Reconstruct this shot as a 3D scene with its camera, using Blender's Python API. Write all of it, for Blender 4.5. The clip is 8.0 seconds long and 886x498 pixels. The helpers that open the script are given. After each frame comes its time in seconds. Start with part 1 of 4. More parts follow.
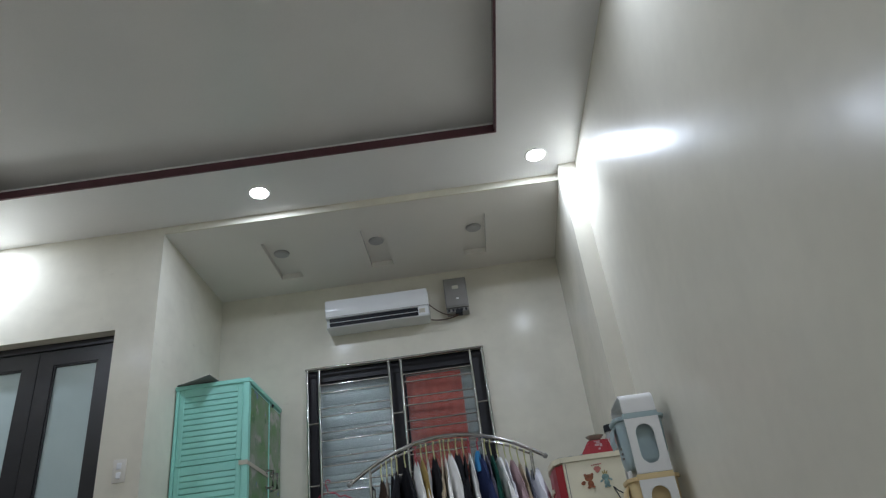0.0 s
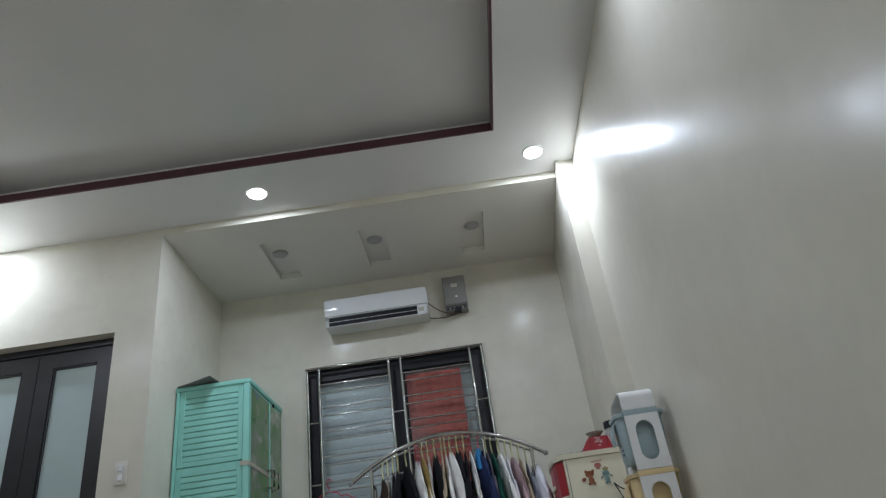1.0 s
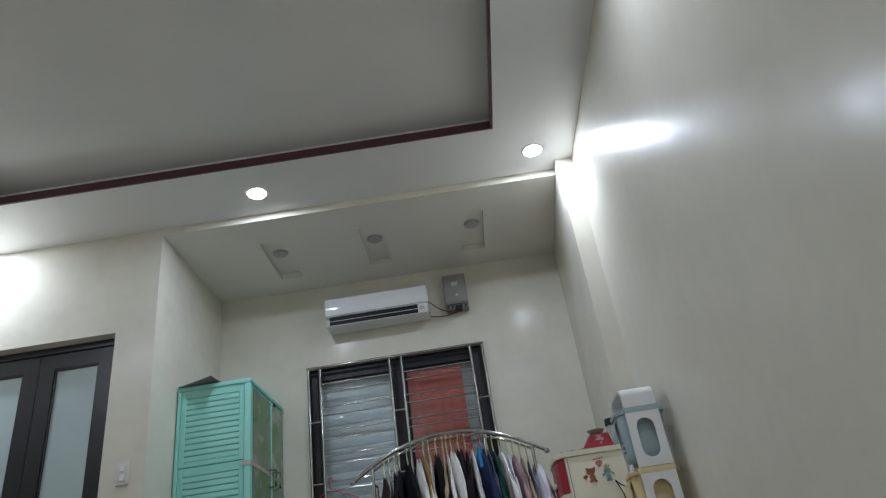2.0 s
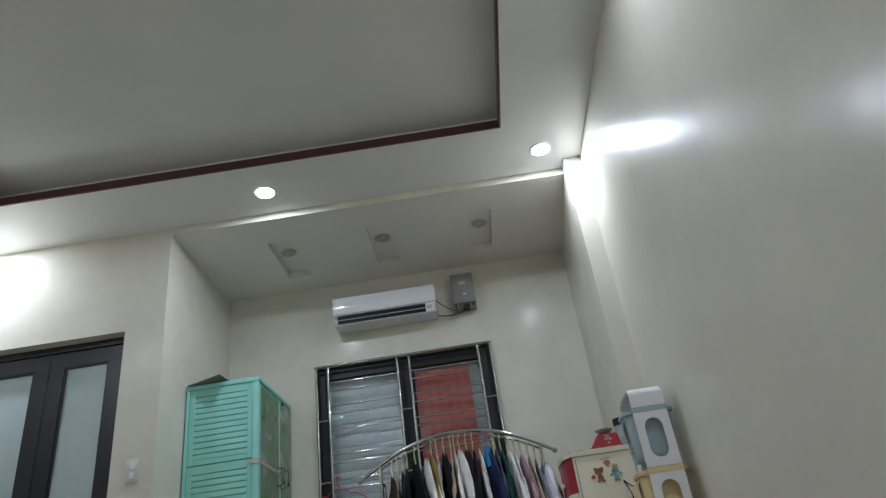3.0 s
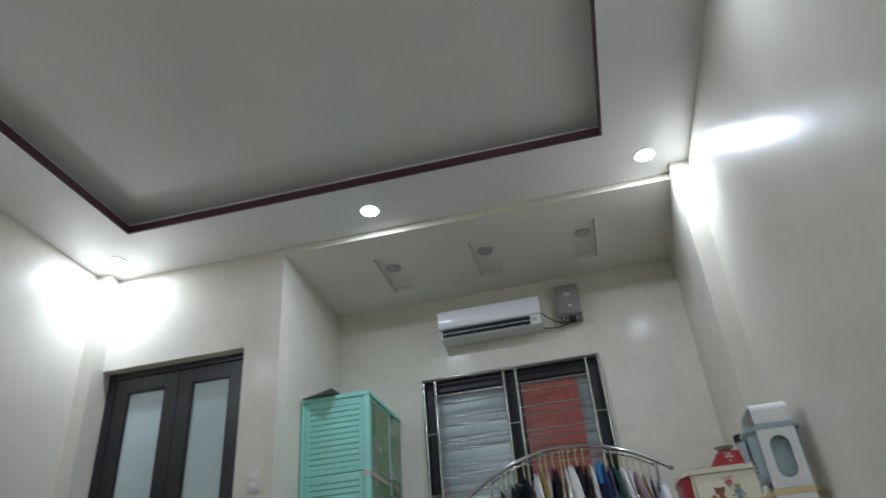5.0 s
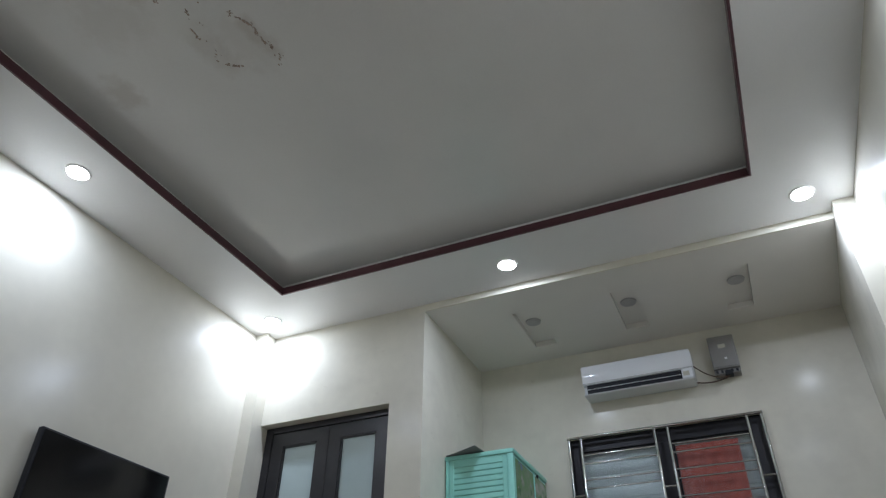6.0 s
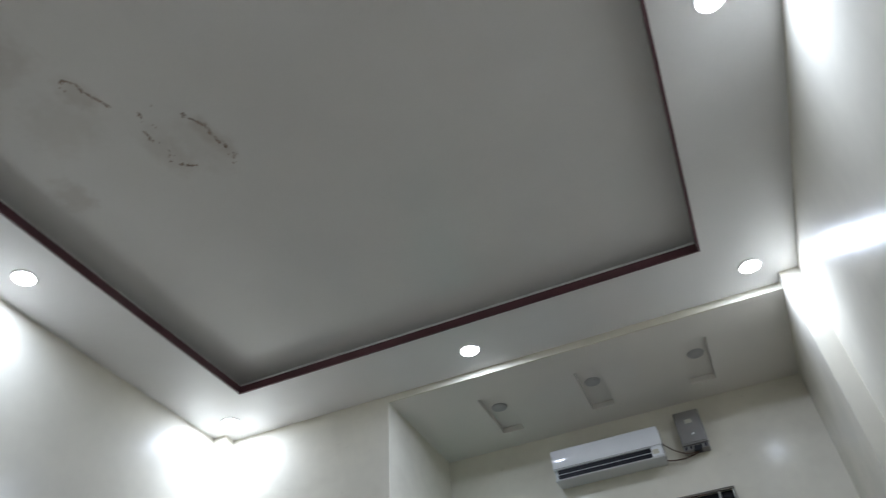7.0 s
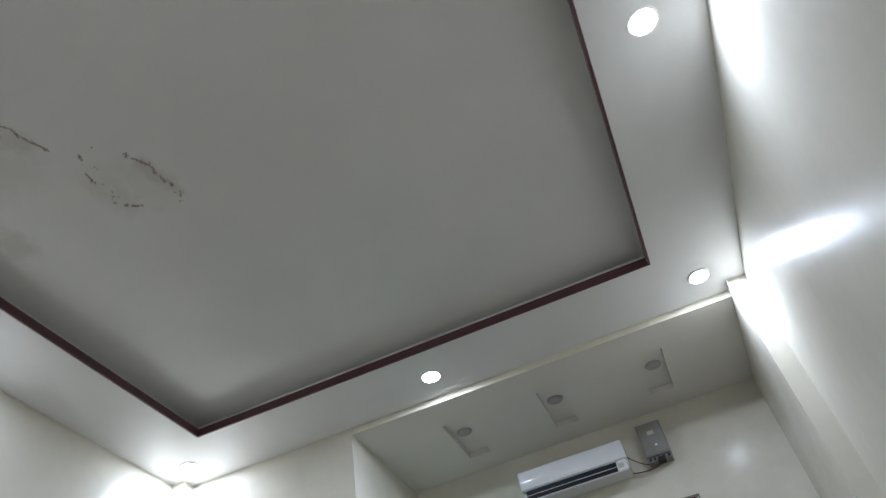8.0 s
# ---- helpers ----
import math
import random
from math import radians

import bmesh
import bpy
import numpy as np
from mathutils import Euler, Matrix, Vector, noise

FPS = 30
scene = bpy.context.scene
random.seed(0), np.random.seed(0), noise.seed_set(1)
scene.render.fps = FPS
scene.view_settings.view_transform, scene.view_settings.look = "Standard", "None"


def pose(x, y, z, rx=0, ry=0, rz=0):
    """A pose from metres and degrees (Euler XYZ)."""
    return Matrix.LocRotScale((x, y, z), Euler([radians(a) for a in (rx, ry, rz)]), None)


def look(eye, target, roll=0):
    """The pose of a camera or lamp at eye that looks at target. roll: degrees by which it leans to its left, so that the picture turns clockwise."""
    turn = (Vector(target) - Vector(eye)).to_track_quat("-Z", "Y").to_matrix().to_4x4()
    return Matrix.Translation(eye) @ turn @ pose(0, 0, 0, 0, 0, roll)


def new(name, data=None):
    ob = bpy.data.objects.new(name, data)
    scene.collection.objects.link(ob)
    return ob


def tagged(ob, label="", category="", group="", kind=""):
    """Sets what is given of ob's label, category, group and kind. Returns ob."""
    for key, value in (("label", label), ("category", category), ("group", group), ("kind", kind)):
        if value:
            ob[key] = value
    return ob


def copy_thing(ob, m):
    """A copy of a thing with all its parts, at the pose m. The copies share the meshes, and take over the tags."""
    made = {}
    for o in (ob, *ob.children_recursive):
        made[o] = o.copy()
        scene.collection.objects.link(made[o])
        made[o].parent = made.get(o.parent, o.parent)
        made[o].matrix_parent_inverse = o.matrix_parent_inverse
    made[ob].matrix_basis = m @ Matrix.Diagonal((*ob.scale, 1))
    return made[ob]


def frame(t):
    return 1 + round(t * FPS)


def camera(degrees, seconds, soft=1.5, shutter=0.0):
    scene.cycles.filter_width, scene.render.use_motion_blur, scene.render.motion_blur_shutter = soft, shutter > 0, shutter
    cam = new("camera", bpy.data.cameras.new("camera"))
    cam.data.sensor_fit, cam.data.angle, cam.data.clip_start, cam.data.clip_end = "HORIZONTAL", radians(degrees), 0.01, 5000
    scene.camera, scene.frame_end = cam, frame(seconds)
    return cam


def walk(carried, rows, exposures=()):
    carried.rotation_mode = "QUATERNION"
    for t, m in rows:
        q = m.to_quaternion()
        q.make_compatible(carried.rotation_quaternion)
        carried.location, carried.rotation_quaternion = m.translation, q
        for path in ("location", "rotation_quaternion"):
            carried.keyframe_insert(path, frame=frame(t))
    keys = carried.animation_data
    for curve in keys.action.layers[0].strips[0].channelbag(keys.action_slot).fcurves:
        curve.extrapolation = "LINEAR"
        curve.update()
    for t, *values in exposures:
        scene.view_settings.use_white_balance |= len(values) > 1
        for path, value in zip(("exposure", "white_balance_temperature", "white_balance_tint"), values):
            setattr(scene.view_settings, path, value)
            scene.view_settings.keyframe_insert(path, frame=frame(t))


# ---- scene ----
cam = camera(66.36, 8.0, soft=1.25, shutter=0.5)

# seconds, eye, aim, lean
PATH = [
    (0.0, (-0.793, -3.837, 0.383), (-0.812, -1.226, 1.86), -7.62),
    (0.5, (-0.794, -3.844, 0.387), (-0.809, -1.229, 1.858), -7.99),
    (1.0, (-0.793, -3.847, 0.391), (-0.806, -1.228, 1.855), -8.33),
    (1.5, (-0.793, -3.849, 0.393), (-0.802, -1.227, 1.851), -8.55),
    (1.7, (-0.792, -3.85, 0.393), (-0.8, -1.227, 1.85), -8.65),
    (2.8, (-0.791, -3.85, 0.397), (-0.832, -1.227, 1.853), -8.47),
    (3.0, (-0.791, -3.85, 0.397), (-0.841, -1.227, 1.853), -8.27),
    (3.2, (-0.792, -3.849, 0.398), (-0.916, -1.234, 1.863), -7.54),
    (3.5, (-0.794, -3.85, 0.399), (-1.068, -1.255, 1.88), -6.17),
    (4.0, (-0.793, -3.851, 0.4), (-1.158, -1.272, 1.89), -5.24),
    (4.5, (-0.791, -3.853, 0.4), (-1.214, -1.293, 1.905), -5.18),
    (5.0, (-0.789, -3.853, 0.41), (-1.275, -1.327, 1.954), -5.1),
    (5.2, (-0.787, -3.853, 0.414), (-1.488, -1.459, 2.08), -2.74),
    (6.3, (-0.784, -3.845, 0.443), (-1.809, -1.696, 2.268), 0.74),
    (6.5, (-0.782, -3.846, 0.446), (-1.758, -1.769, 2.378), -0.16),
    (6.8, (-0.779, -3.85, 0.447), (-1.671, -1.794, 2.441), -2.27),
    (7.0, (-0.777, -3.852, 0.449), (-1.527, -1.783, 2.488), -5.18),
    (7.5, (-0.769, -3.854, 0.45), (-1.404, -1.76, 2.501), -8.49),
    (8.0, (-0.76, -3.856, 0.451), (-1.3, -1.779, 2.548), -12.0),
]
# the camera's own exposure and white balance: seconds, stops, kelvin, tint
EXPOSURES = [(0.0, -0.12, 6420, 11), (3.0, -0.12, 6420, 11), (5.0, -0.10, 6380, 11.5), (6.3, -0.20, 6300, 12.5), (6.8, -0.16, 6300, 12.5), (7.5, -0.02, 6300, 12.5), (8.0, 0.03, 6300, 12.5)]
walk(cam, [(t, look(e, a, r)) for t, e, a, r in PATH], exposures=EXPOSURES)

# ---- plan, in metres ----
XL, XR = -4.127, 0.132          # side walls of the room
XP, PX, DP = -4.02, 0.018, 0.106  # corner pillars
AL, AR, YB = -2.692, 0.074, 1.119  # alcove: left wall, right wall, back wall
YF = -4.2                       # wall behind the camera
H1, H2, HT = 3.02, 2.967, 3.16  # ring ceiling, alcove ceiling, tray ceiling
TL, TR, TF, TB = -3.585, -0.396, -0.533, -3.67  # tray opening
DL, DR, DT = -4.02, -2.948, 2.295  # door opening
WL, WR, WT, WB = -2.006, -0.625, 2.281, 0.95  # window opening
LAMPS = [(-3.87, -0.25), (-1.96, -0.25), (-0.14, -0.25), (-3.868, -2.1), (-0.145, -2.12),
         # unseen downlight, assumed and added behind the camera
         (-1.96, -3.95)]

# ---- light: the ceiling downlights, one of them added out of view; outside it is night ----
LAMP_W = 11.7
world = bpy.data.worlds.new("night")
scene.world = world
world.use_nodes = True
world.node_tree.nodes["Background"].inputs["Color"].default_value = (0.02, 0.025, 0.04, 1)
world.node_tree.nodes["Background"].inputs["Strength"].default_value = 0.3
for lx, ly in LAMPS:
    ld = bpy.data.lights.new("downlight_glow", "AREA")
    ld.shape, ld.size, ld.energy, ld.color = "DISK", 0.085, LAMP_W, (0.74, 0.843, 1.01)
    new("downlight_glow", ld).matrix_world = pose(lx, ly, H1 - 0.012)


# ---- materials ----
def mat(name, color, rough=0.5, metal=0.0, var=0.08, scale=6.0, fine=160.0, bump=0.05, spec=0.5, color2=None, coat=0.0, wave=5):
    """Principled surface, varied at two scales in colour, gloss and relief."""
    m = bpy.data.materials.new(name)
    m.use_nodes = True
    nt = m.node_tree
    n, l = nt.nodes, nt.links
    bs = n["Principled BSDF"]
    tc = n.new("ShaderNodeTexCoord")
    big, small = n.new("ShaderNodeTexNoise"), n.new("ShaderNodeTexNoise")
    big.inputs["Scale"].default_value, big.inputs["Detail"].default_value = scale, 5
    small.inputs["Scale"].default_value, small.inputs["Detail"].default_value = fine, 2
    for q in (big, small):
        l.new(tc.outputs["Object"], q.inputs["Vector"])
    ramp = n.new("ShaderNodeValToRGB")
    c2 = color2 or tuple(c * (1 - 2.2 * var) for c in color)
    ramp.color_ramp.elements[0].position, ramp.color_ramp.elements[1].position = 0.3, 0.62
    ramp.color_ramp.elements[0].color, ramp.color_ramp.elements[1].color = (*c2, 1), (*color, 1)
    l.new(big.outputs["Fac"], ramp.inputs["Fac"])
    mix = n.new("ShaderNodeMixRGB")
    mix.blend_type = "MULTIPLY"
    mix.inputs["Fac"].default_value = min(1.0, var * 2)
    l.new(ramp.outputs["Color"], mix.inputs["Color1"])
    l.new(small.outputs["Fac"], mix.inputs["Color2"])
    l.new(mix.outputs["Color"], bs.inputs["Base Color"])
    rr = n.new("ShaderNodeMapRange")
    rr.inputs["To Min"].default_value, rr.inputs["To Max"].default_value = max(0.02, rough * 0.8), min(1, rough * 1.2)
    l.new(big.outputs["Fac"], rr.inputs["Value"])
    l.new(rr.outputs["Result"], bs.inputs["Roughness"])
    if bump:
        b1 = n.new("ShaderNodeBump")
        b1.inputs["Strength"].default_value, b1.inputs["Distance"].default_value = bump, 0.003
        l.new(small.outputs["Fac"], b1.inputs["Height"])
        b2 = n.new("ShaderNodeBump")
        b2.inputs["Strength"].default_value, b2.inputs["Distance"].default_value = bump, 0.02
        rel = n.new("ShaderNodeTexNoise")
        rel.inputs["Scale"].default_value, rel.inputs["Detail"].default_value = scale * 1.3, wave
        l.new(tc.outputs["Object"], rel.inputs["Vector"])
        l.new(rel.outputs["Fac"], b2.inputs["Height"])
        l.new(b1.outputs["Normal"], b2.inputs["Normal"])
        l.new(b2.outputs["Normal"], bs.inputs["Normal"])
    bs.inputs["Metallic"].default_value = metal
    bs.inputs["Specular IOR Level"].default_value = spec
    bs.inputs["Coat Weight"].default_value = coat
    return m


WALL = mat("cream_wall_paint", (0.755, 0.720, 0.615), 0.25, var=0.03, scale=1.6, fine=14, bump=0.0)
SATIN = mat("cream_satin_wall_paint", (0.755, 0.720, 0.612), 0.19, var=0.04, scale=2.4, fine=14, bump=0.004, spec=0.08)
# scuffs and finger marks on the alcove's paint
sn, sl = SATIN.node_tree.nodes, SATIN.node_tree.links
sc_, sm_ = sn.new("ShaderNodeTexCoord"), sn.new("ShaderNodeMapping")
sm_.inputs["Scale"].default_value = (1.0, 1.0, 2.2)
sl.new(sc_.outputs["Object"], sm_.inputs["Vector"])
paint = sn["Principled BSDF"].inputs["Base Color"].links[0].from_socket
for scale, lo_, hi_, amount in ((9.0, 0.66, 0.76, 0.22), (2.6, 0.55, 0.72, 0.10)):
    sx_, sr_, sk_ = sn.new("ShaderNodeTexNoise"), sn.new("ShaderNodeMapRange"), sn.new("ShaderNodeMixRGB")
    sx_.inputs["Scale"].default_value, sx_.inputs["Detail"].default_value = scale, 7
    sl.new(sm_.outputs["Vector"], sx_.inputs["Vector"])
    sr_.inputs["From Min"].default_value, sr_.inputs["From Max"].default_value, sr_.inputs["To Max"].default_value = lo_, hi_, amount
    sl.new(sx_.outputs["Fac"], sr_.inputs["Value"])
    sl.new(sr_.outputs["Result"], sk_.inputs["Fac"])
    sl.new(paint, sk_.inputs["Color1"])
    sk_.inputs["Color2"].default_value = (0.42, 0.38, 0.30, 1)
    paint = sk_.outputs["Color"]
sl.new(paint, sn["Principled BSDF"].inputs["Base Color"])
CEIL = mat("white_ceiling_paint", (0.85, 0.84, 0.83), 0.24, var=0.02, scale=2.0, fine=90, bump=0.02)
CEIL_A = mat("warm_white_ceiling_paint", (0.82, 0.785, 0.735), 0.22, var=0.02, scale=2.0, fine=90, bump=0.02)
TRIM = mat("maroon_trim_paint", (0.105, 0.036, 0.047), 0.35, var=0.08, scale=9)
CHAR = mat("charcoal_aluminium", (0.028, 0.027, 0.030), 0.32, metal=0.2, var=0.06, scale=14, fine=300)
STEEL = mat("stainless_steel", (0.56, 0.56, 0.56), 0.10, metal=1.0, var=0.05, scale=20, fine=400, bump=0.0)
ACWHITE = mat("white_appliance_plastic", (0.80, 0.81, 0.82), 0.07, var=0.015, scale=4, fine=200, bump=0.003)
ACDARK = mat("dark_plastic", (0.015, 0.016, 0.020), 0.6, spec=0.3, var=0.05)
GREYBOX = mat("grey_enclosure_plastic", (0.25, 0.238, 0.222), 0.45, var=0.04, scale=12)
MINT = mat("mint_green_plastic", (0.315, 0.72, 0.615), 0.40, var=0.035, scale=5, fine=120, bump=0.03)
# unseen floor, its brown chosen for the light it bounces to the ceiling
FLOOR = mat("brown_unseen_floor", (0.36, 0.31, 0.255), 0.18, var=0.06, scale=3)
CREAM = mat("cream_plastic", (0.82, 0.76, 0.58), 0.35, var=0.03, scale=6, bump=0.02)
REDP = mat("red_plastic", (0.38, 0.018, 0.030), 0.32, var=0.05, scale=9, bump=0.02)
BLUEP = mat("pale_blue_plastic", (0.41, 0.52, 0.545), 0.38, var=0.03, scale=6, bump=0.02)
YELP = mat("pale_yellow_plastic", (0.82, 0.64, 0.35), 0.38, var=0.03, scale=6, bump=0.02)
SCREEN = mat("black_screen", (0.006, 0.006, 0.007), 0.12, var=0.02, bump=0.0)
BLACK = mat("black_window_frame", (0.017, 0.016, 0.020), 0.45, spec=0.35, var=0.08, scale=14)
SHUT = mat("pale_grey_shutter", (0.31, 0.34, 0.325), 0.6, var=0.06, scale=7)
PRINT = mat("green_printed_film", (0.13, 0.29, 0.11), 0.25, var=0.1, scale=6.5, fine=30, color2=(0.27, 0.33, 0.25), bump=0.02)
# the film's print: leaves in two greens, pale petals and a few blue flowers
pn_, pl_ = PRINT.node_tree.nodes, PRINT.node_tree.links
pc = pn_.new("ShaderNodeTexCoord")
ink = pn_["Principled BSDF"].inputs["Base Color"].links[0].from_socket
for scale, lo_, hi_, tone in ((5.0, 0.54, 0.60, (0.34, 0.38, 0.31, 1)), (9.0, 0.60, 0.66, (0.07, 0.17, 0.07, 1)), (7.0, 0.66, 0.70, (0.13, 0.20, 0.36, 1)), (15.0, 0.66, 0.71, (0.42, 0.43, 0.36, 1))):
    pt = pn_.new("ShaderNodeTexNoise")
    pt.noise_dimensions = "4D"
    pt.inputs["W"].default_value, pt.inputs["Scale"].default_value, pt.inputs["Detail"].default_value = scale, scale, 3
    pl_.new(pc.outputs["Object"], pt.inputs["Vector"])
    pr = pn_.new("ShaderNodeMapRange")
    pr.inputs["From Min"].default_value, pr.inputs["From Max"].default_value = lo_, hi_
    pl_.new(pt.outputs["Fac"], pr.inputs["Value"])
    px_ = pn_.new("ShaderNodeMixRGB")
    pl_.new(pr.outputs["Result"], px_.inputs["Fac"])
    pl_.new(ink, px_.inputs["Color1"])
    px_.inputs["Color2"].default_value = tone
    ink = px_.outputs["Color"]
pl_.new(ink, pn_["Principled BSDF"].inputs["Base Color"])
CURT = mat("red_curtain_cloth", (0.56, 0.115, 0.08), 0.85, var=0.08, scale=14, fine=400, bump=0.25, spec=0.2)
CORD = mat("brown_cable", (0.10, 0.05, 0.03), 0.5, var=0.05)
STEELB = mat("brushed_steel_bar", (0.66, 0.66, 0.66), 0.10, metal=1.0, var=0.05, scale=20, fine=400, bump=0.0)
BOARD = mat("grey_board", (0.22, 0.21, 0.20), 0.6, var=0.06, scale=8)
TAPE = mat("beige_tape", (0.55, 0.52, 0.42), 0.4, var=0.04)
WHITEP = mat("white_plastic", (0.87, 0.865, 0.85), 0.3, var=0.02, scale=8, bump=0.02)


def frosted(name, color):
    m = mat(name, color, 0.15, var=0.04, scale=2.5, fine=220, bump=0.03, spec=0.5)
    return m


FROST = frosted("frosted_glass_pane", (0.48, 0.58, 0.575))


# the tray's paint has old leak stains: soft brown blooms with broken edges
TRAY = mat("stained_ceiling_paint", (0.79, 0.775, 0.752), 0.22, var=0.02, scale=2.0, fine=90, bump=0.02)
tn, tl = TRAY.node_tree.nodes, TRAY.node_tree.links
tco = tn.new("ShaderNodeTexCoord")
mott = tn.new("ShaderNodeTexNoise")
mott.inputs["Scale"].default_value, mott.inputs["Detail"].default_value = 16, 8
tl.new(tco.outputs["Object"], mott.inputs["Vector"])
last = TRAY.node_tree.nodes["Principled BSDF"].inputs["Base Color"].links[0].from_socket
for sx, sy, rx, ry, turn, amount in ((-2.534, -2.35, 0.2, 0.3, -12, 0.14),
                                     (-2.715, -2.389, 0.12, 0.26, -8, 0.2),
                                     (-2.845, -2.813, 0.1, 0.16, -25, 0.24),
                                     (-3.329, -2.35, 0.16, 0.18, 0, 0.3),
                                     (-2.452, -2.35, 0.07, 0.22, -10, 0.26),
                                     (-3.017, -3.094, 0.25, 0.2, 0, 0.24),
                                     (-3.037, -2.712, 0.3, 0.24, 0, 0.16)):
    mp = tn.new("ShaderNodeMapping")
    mp.vector_type = "TEXTURE"
    mp.inputs["Location"].default_value = (sx, sy, HT)
    mp.inputs["Rotation"].default_value = (0, 0, radians(turn))
    mp.inputs["Scale"].default_value = (rx, ry, 0.5)
    tl.new(tco.outputs["Object"], mp.inputs["Vector"])
    gr_ = tn.new("ShaderNodeTexGradient")
    gr_.gradient_type = "SPHERICAL"
    tl.new(mp.outputs["Vector"], gr_.inputs["Vector"])
    add = tn.new("ShaderNodeMath")
    add.operation = "MULTIPLY_ADD"
    tl.new(mott.outputs["Fac"], add.inputs[0])
    add.inputs[1].default_value = 1.1
    tl.new(gr_.outputs["Fac"], add.inputs[2])
    rg = tn.new("ShaderNodeMapRange")
    rg.inputs["From Min"].default_value, rg.inputs["From Max"].default_value = 0.72, 1.25
    rg.inputs["To Max"].default_value = amount
    tl.new(add.outputs["Value"], rg.inputs["Value"])
    cut = tn.new("ShaderNodeMath")
    cut.operation = "MULTIPLY"
    edge = tn.new("ShaderNodeMath")
    edge.operation = "MULTIPLY"
    edge.use_clamp = True
    tl.new(gr_.outputs["Fac"], edge.inputs[0])
    edge.inputs[1].default_value = 4.0
    tl.new(rg.outputs["Result"], cut.inputs[0])
    tl.new(edge.outputs["Value"], cut.inputs[1])
    mx = tn.new("ShaderNodeMixRGB")
    tl.new(cut.outputs["Value"], mx.inputs["Fac"])
    tl.new(last, mx.inputs["Color1"])
    mx.inputs["Color2"].default_value = (0.36, 0.29, 0.23, 1)
    last = mx.outputs["Color"]
tl.new(last, TRAY.node_tree.nodes["Principled BSDF"].inputs["Base Color"])


# ---- mesh helpers ----
def box(bm, x0, x1, y0, y1, z0, z1, bevel=0.0, seg=1):
    vs = [bm.verts.new((x, y, z)) for z in (z0, z1) for y in (y0, y1) for x in (x0, x1)]
    fs = [bm.faces.new([vs[i] for i in f]) for f in
          ((0, 2, 3, 1), (4, 5, 7, 6), (0, 1, 5, 4), (2, 6, 7, 3), (0, 4, 6, 2), (1, 3, 7, 5))]
    if bevel:
        es = list({e for f in fs for e in f.edges})
        bmesh.ops.bevel(bm, geom=es, offset=bevel, segments=seg, affect="EDGES", profile=0.6)
    return bm


def prism(bm, pts, axis, a0, a1):
    """A closed outline of 2D points swept along an axis from a0 to a1."""
    def at(p, a):
        u, v = p
        return {"x": (a, u, v), "y": (u, a, v), "z": (u, v, a)}[axis]
    lo = [bm.verts.new(at(p, a0)) for p in pts]
    hi = [bm.verts.new(at(p, a1)) for p in pts]
    bm.faces.new(lo)
    bm.faces.new(hi[::-1])
    for i in range(len(pts)):
        j = (i + 1) % len(pts)
        bm.faces.new((lo[i], hi[i], hi[j], lo[j]))
    bmesh.ops.recalc_face_normals(bm, faces=bm.faces)
    return bm


def tube(bm, pts, r, sides=10, caps=True):
    """A round bar along points."""
    pts = [Vector(p) for p in pts]
    rings = []
    up = Vector((0.013, 0.021, 1)).normalized()
    for i, p in enumerate(pts):
        d = (pts[min(i + 1, len(pts) - 1)] - pts[max(i - 1, 0)]).normalized()
        if abs(d.dot(up)) > 0.97:
            up = Vector((1, 0.02, 0.01)).normalized()
        a = d.cross(up).normalized()
        b = a.cross(d).normalized()
        rings.append([bm.verts.new(p + r * (math.cos(k * math.tau / sides) * a + math.sin(k * math.tau / sides) * b)) for k in range(sides)])
    for u, v in zip(rings, rings[1:]):
        for k in range(sides):
            bm.faces.new((u[k], u[(k + 1) % sides], v[(k + 1) % sides], v[k]))
    if caps:
        bm.faces.new(rings[0][::-1])
        bm.faces.new(rings[-1])
    return bm


def disc(bm, cx, cy, z0, z1, r0, r1, sides=32):
    """A short cone or cylinder about a vertical axis."""
    lo = [bm.verts.new((cx + r0 * math.cos(k * math.tau / sides), cy + r0 * math.sin(k * math.tau / sides), z0)) for k in range(sides)]
    hi = [bm.verts.new((cx + r1 * math.cos(k * math.tau / sides), cy + r1 * math.sin(k * math.tau / sides), z1)) for k in range(sides)]
    bm.faces.new(lo[::-1])
    bm.faces.new(hi)
    for k in range(sides):
        bm.faces.new((lo[k], lo[(k + 1) % sides], hi[(k + 1) % sides], hi[k]))
    return bm


def part(name, bm, material, parent=None, label="", smooth=False, loc=None):
    """One bmesh as one mesh object, under a thing or a part."""
    bmesh.ops.recalc_face_normals(bm, faces=bm.faces)
    me = bpy.data.meshes.new(name)
    bm.to_mesh(me)
    bm.free()
    me.materials.append(material)
    if smooth:
        me.polygons.foreach_set("use_smooth", [True] * len(me.polygons))
        me.set_sharp_from_angle(angle=radians(40))
    ob = new(name, me)
    if parent:
        ob.parent = parent
    if loc:
        ob.location = loc
    if label:
        tagged(ob, label)
    return ob


def thing(name, label, category, at=(0, 0, 0), group=""):
    ob = new(name)
    ob.location = at
    ob.empty_display_size = 0.05
    return tagged(ob, label, category, group)


def B():
    return bmesh.new()


def struct(name, bm, material, label, category):
    return tagged(part(name, bm, material), label, category, kind="structure")


# ---- the room ----
top = 3.35
struct("floor", box(B(), XL - 0.2, XR + 0.2, YF - 0.2, YB + 0.2, -0.1, 0), FLOOR, "glossy brown floor of the room, out of view", "floor")


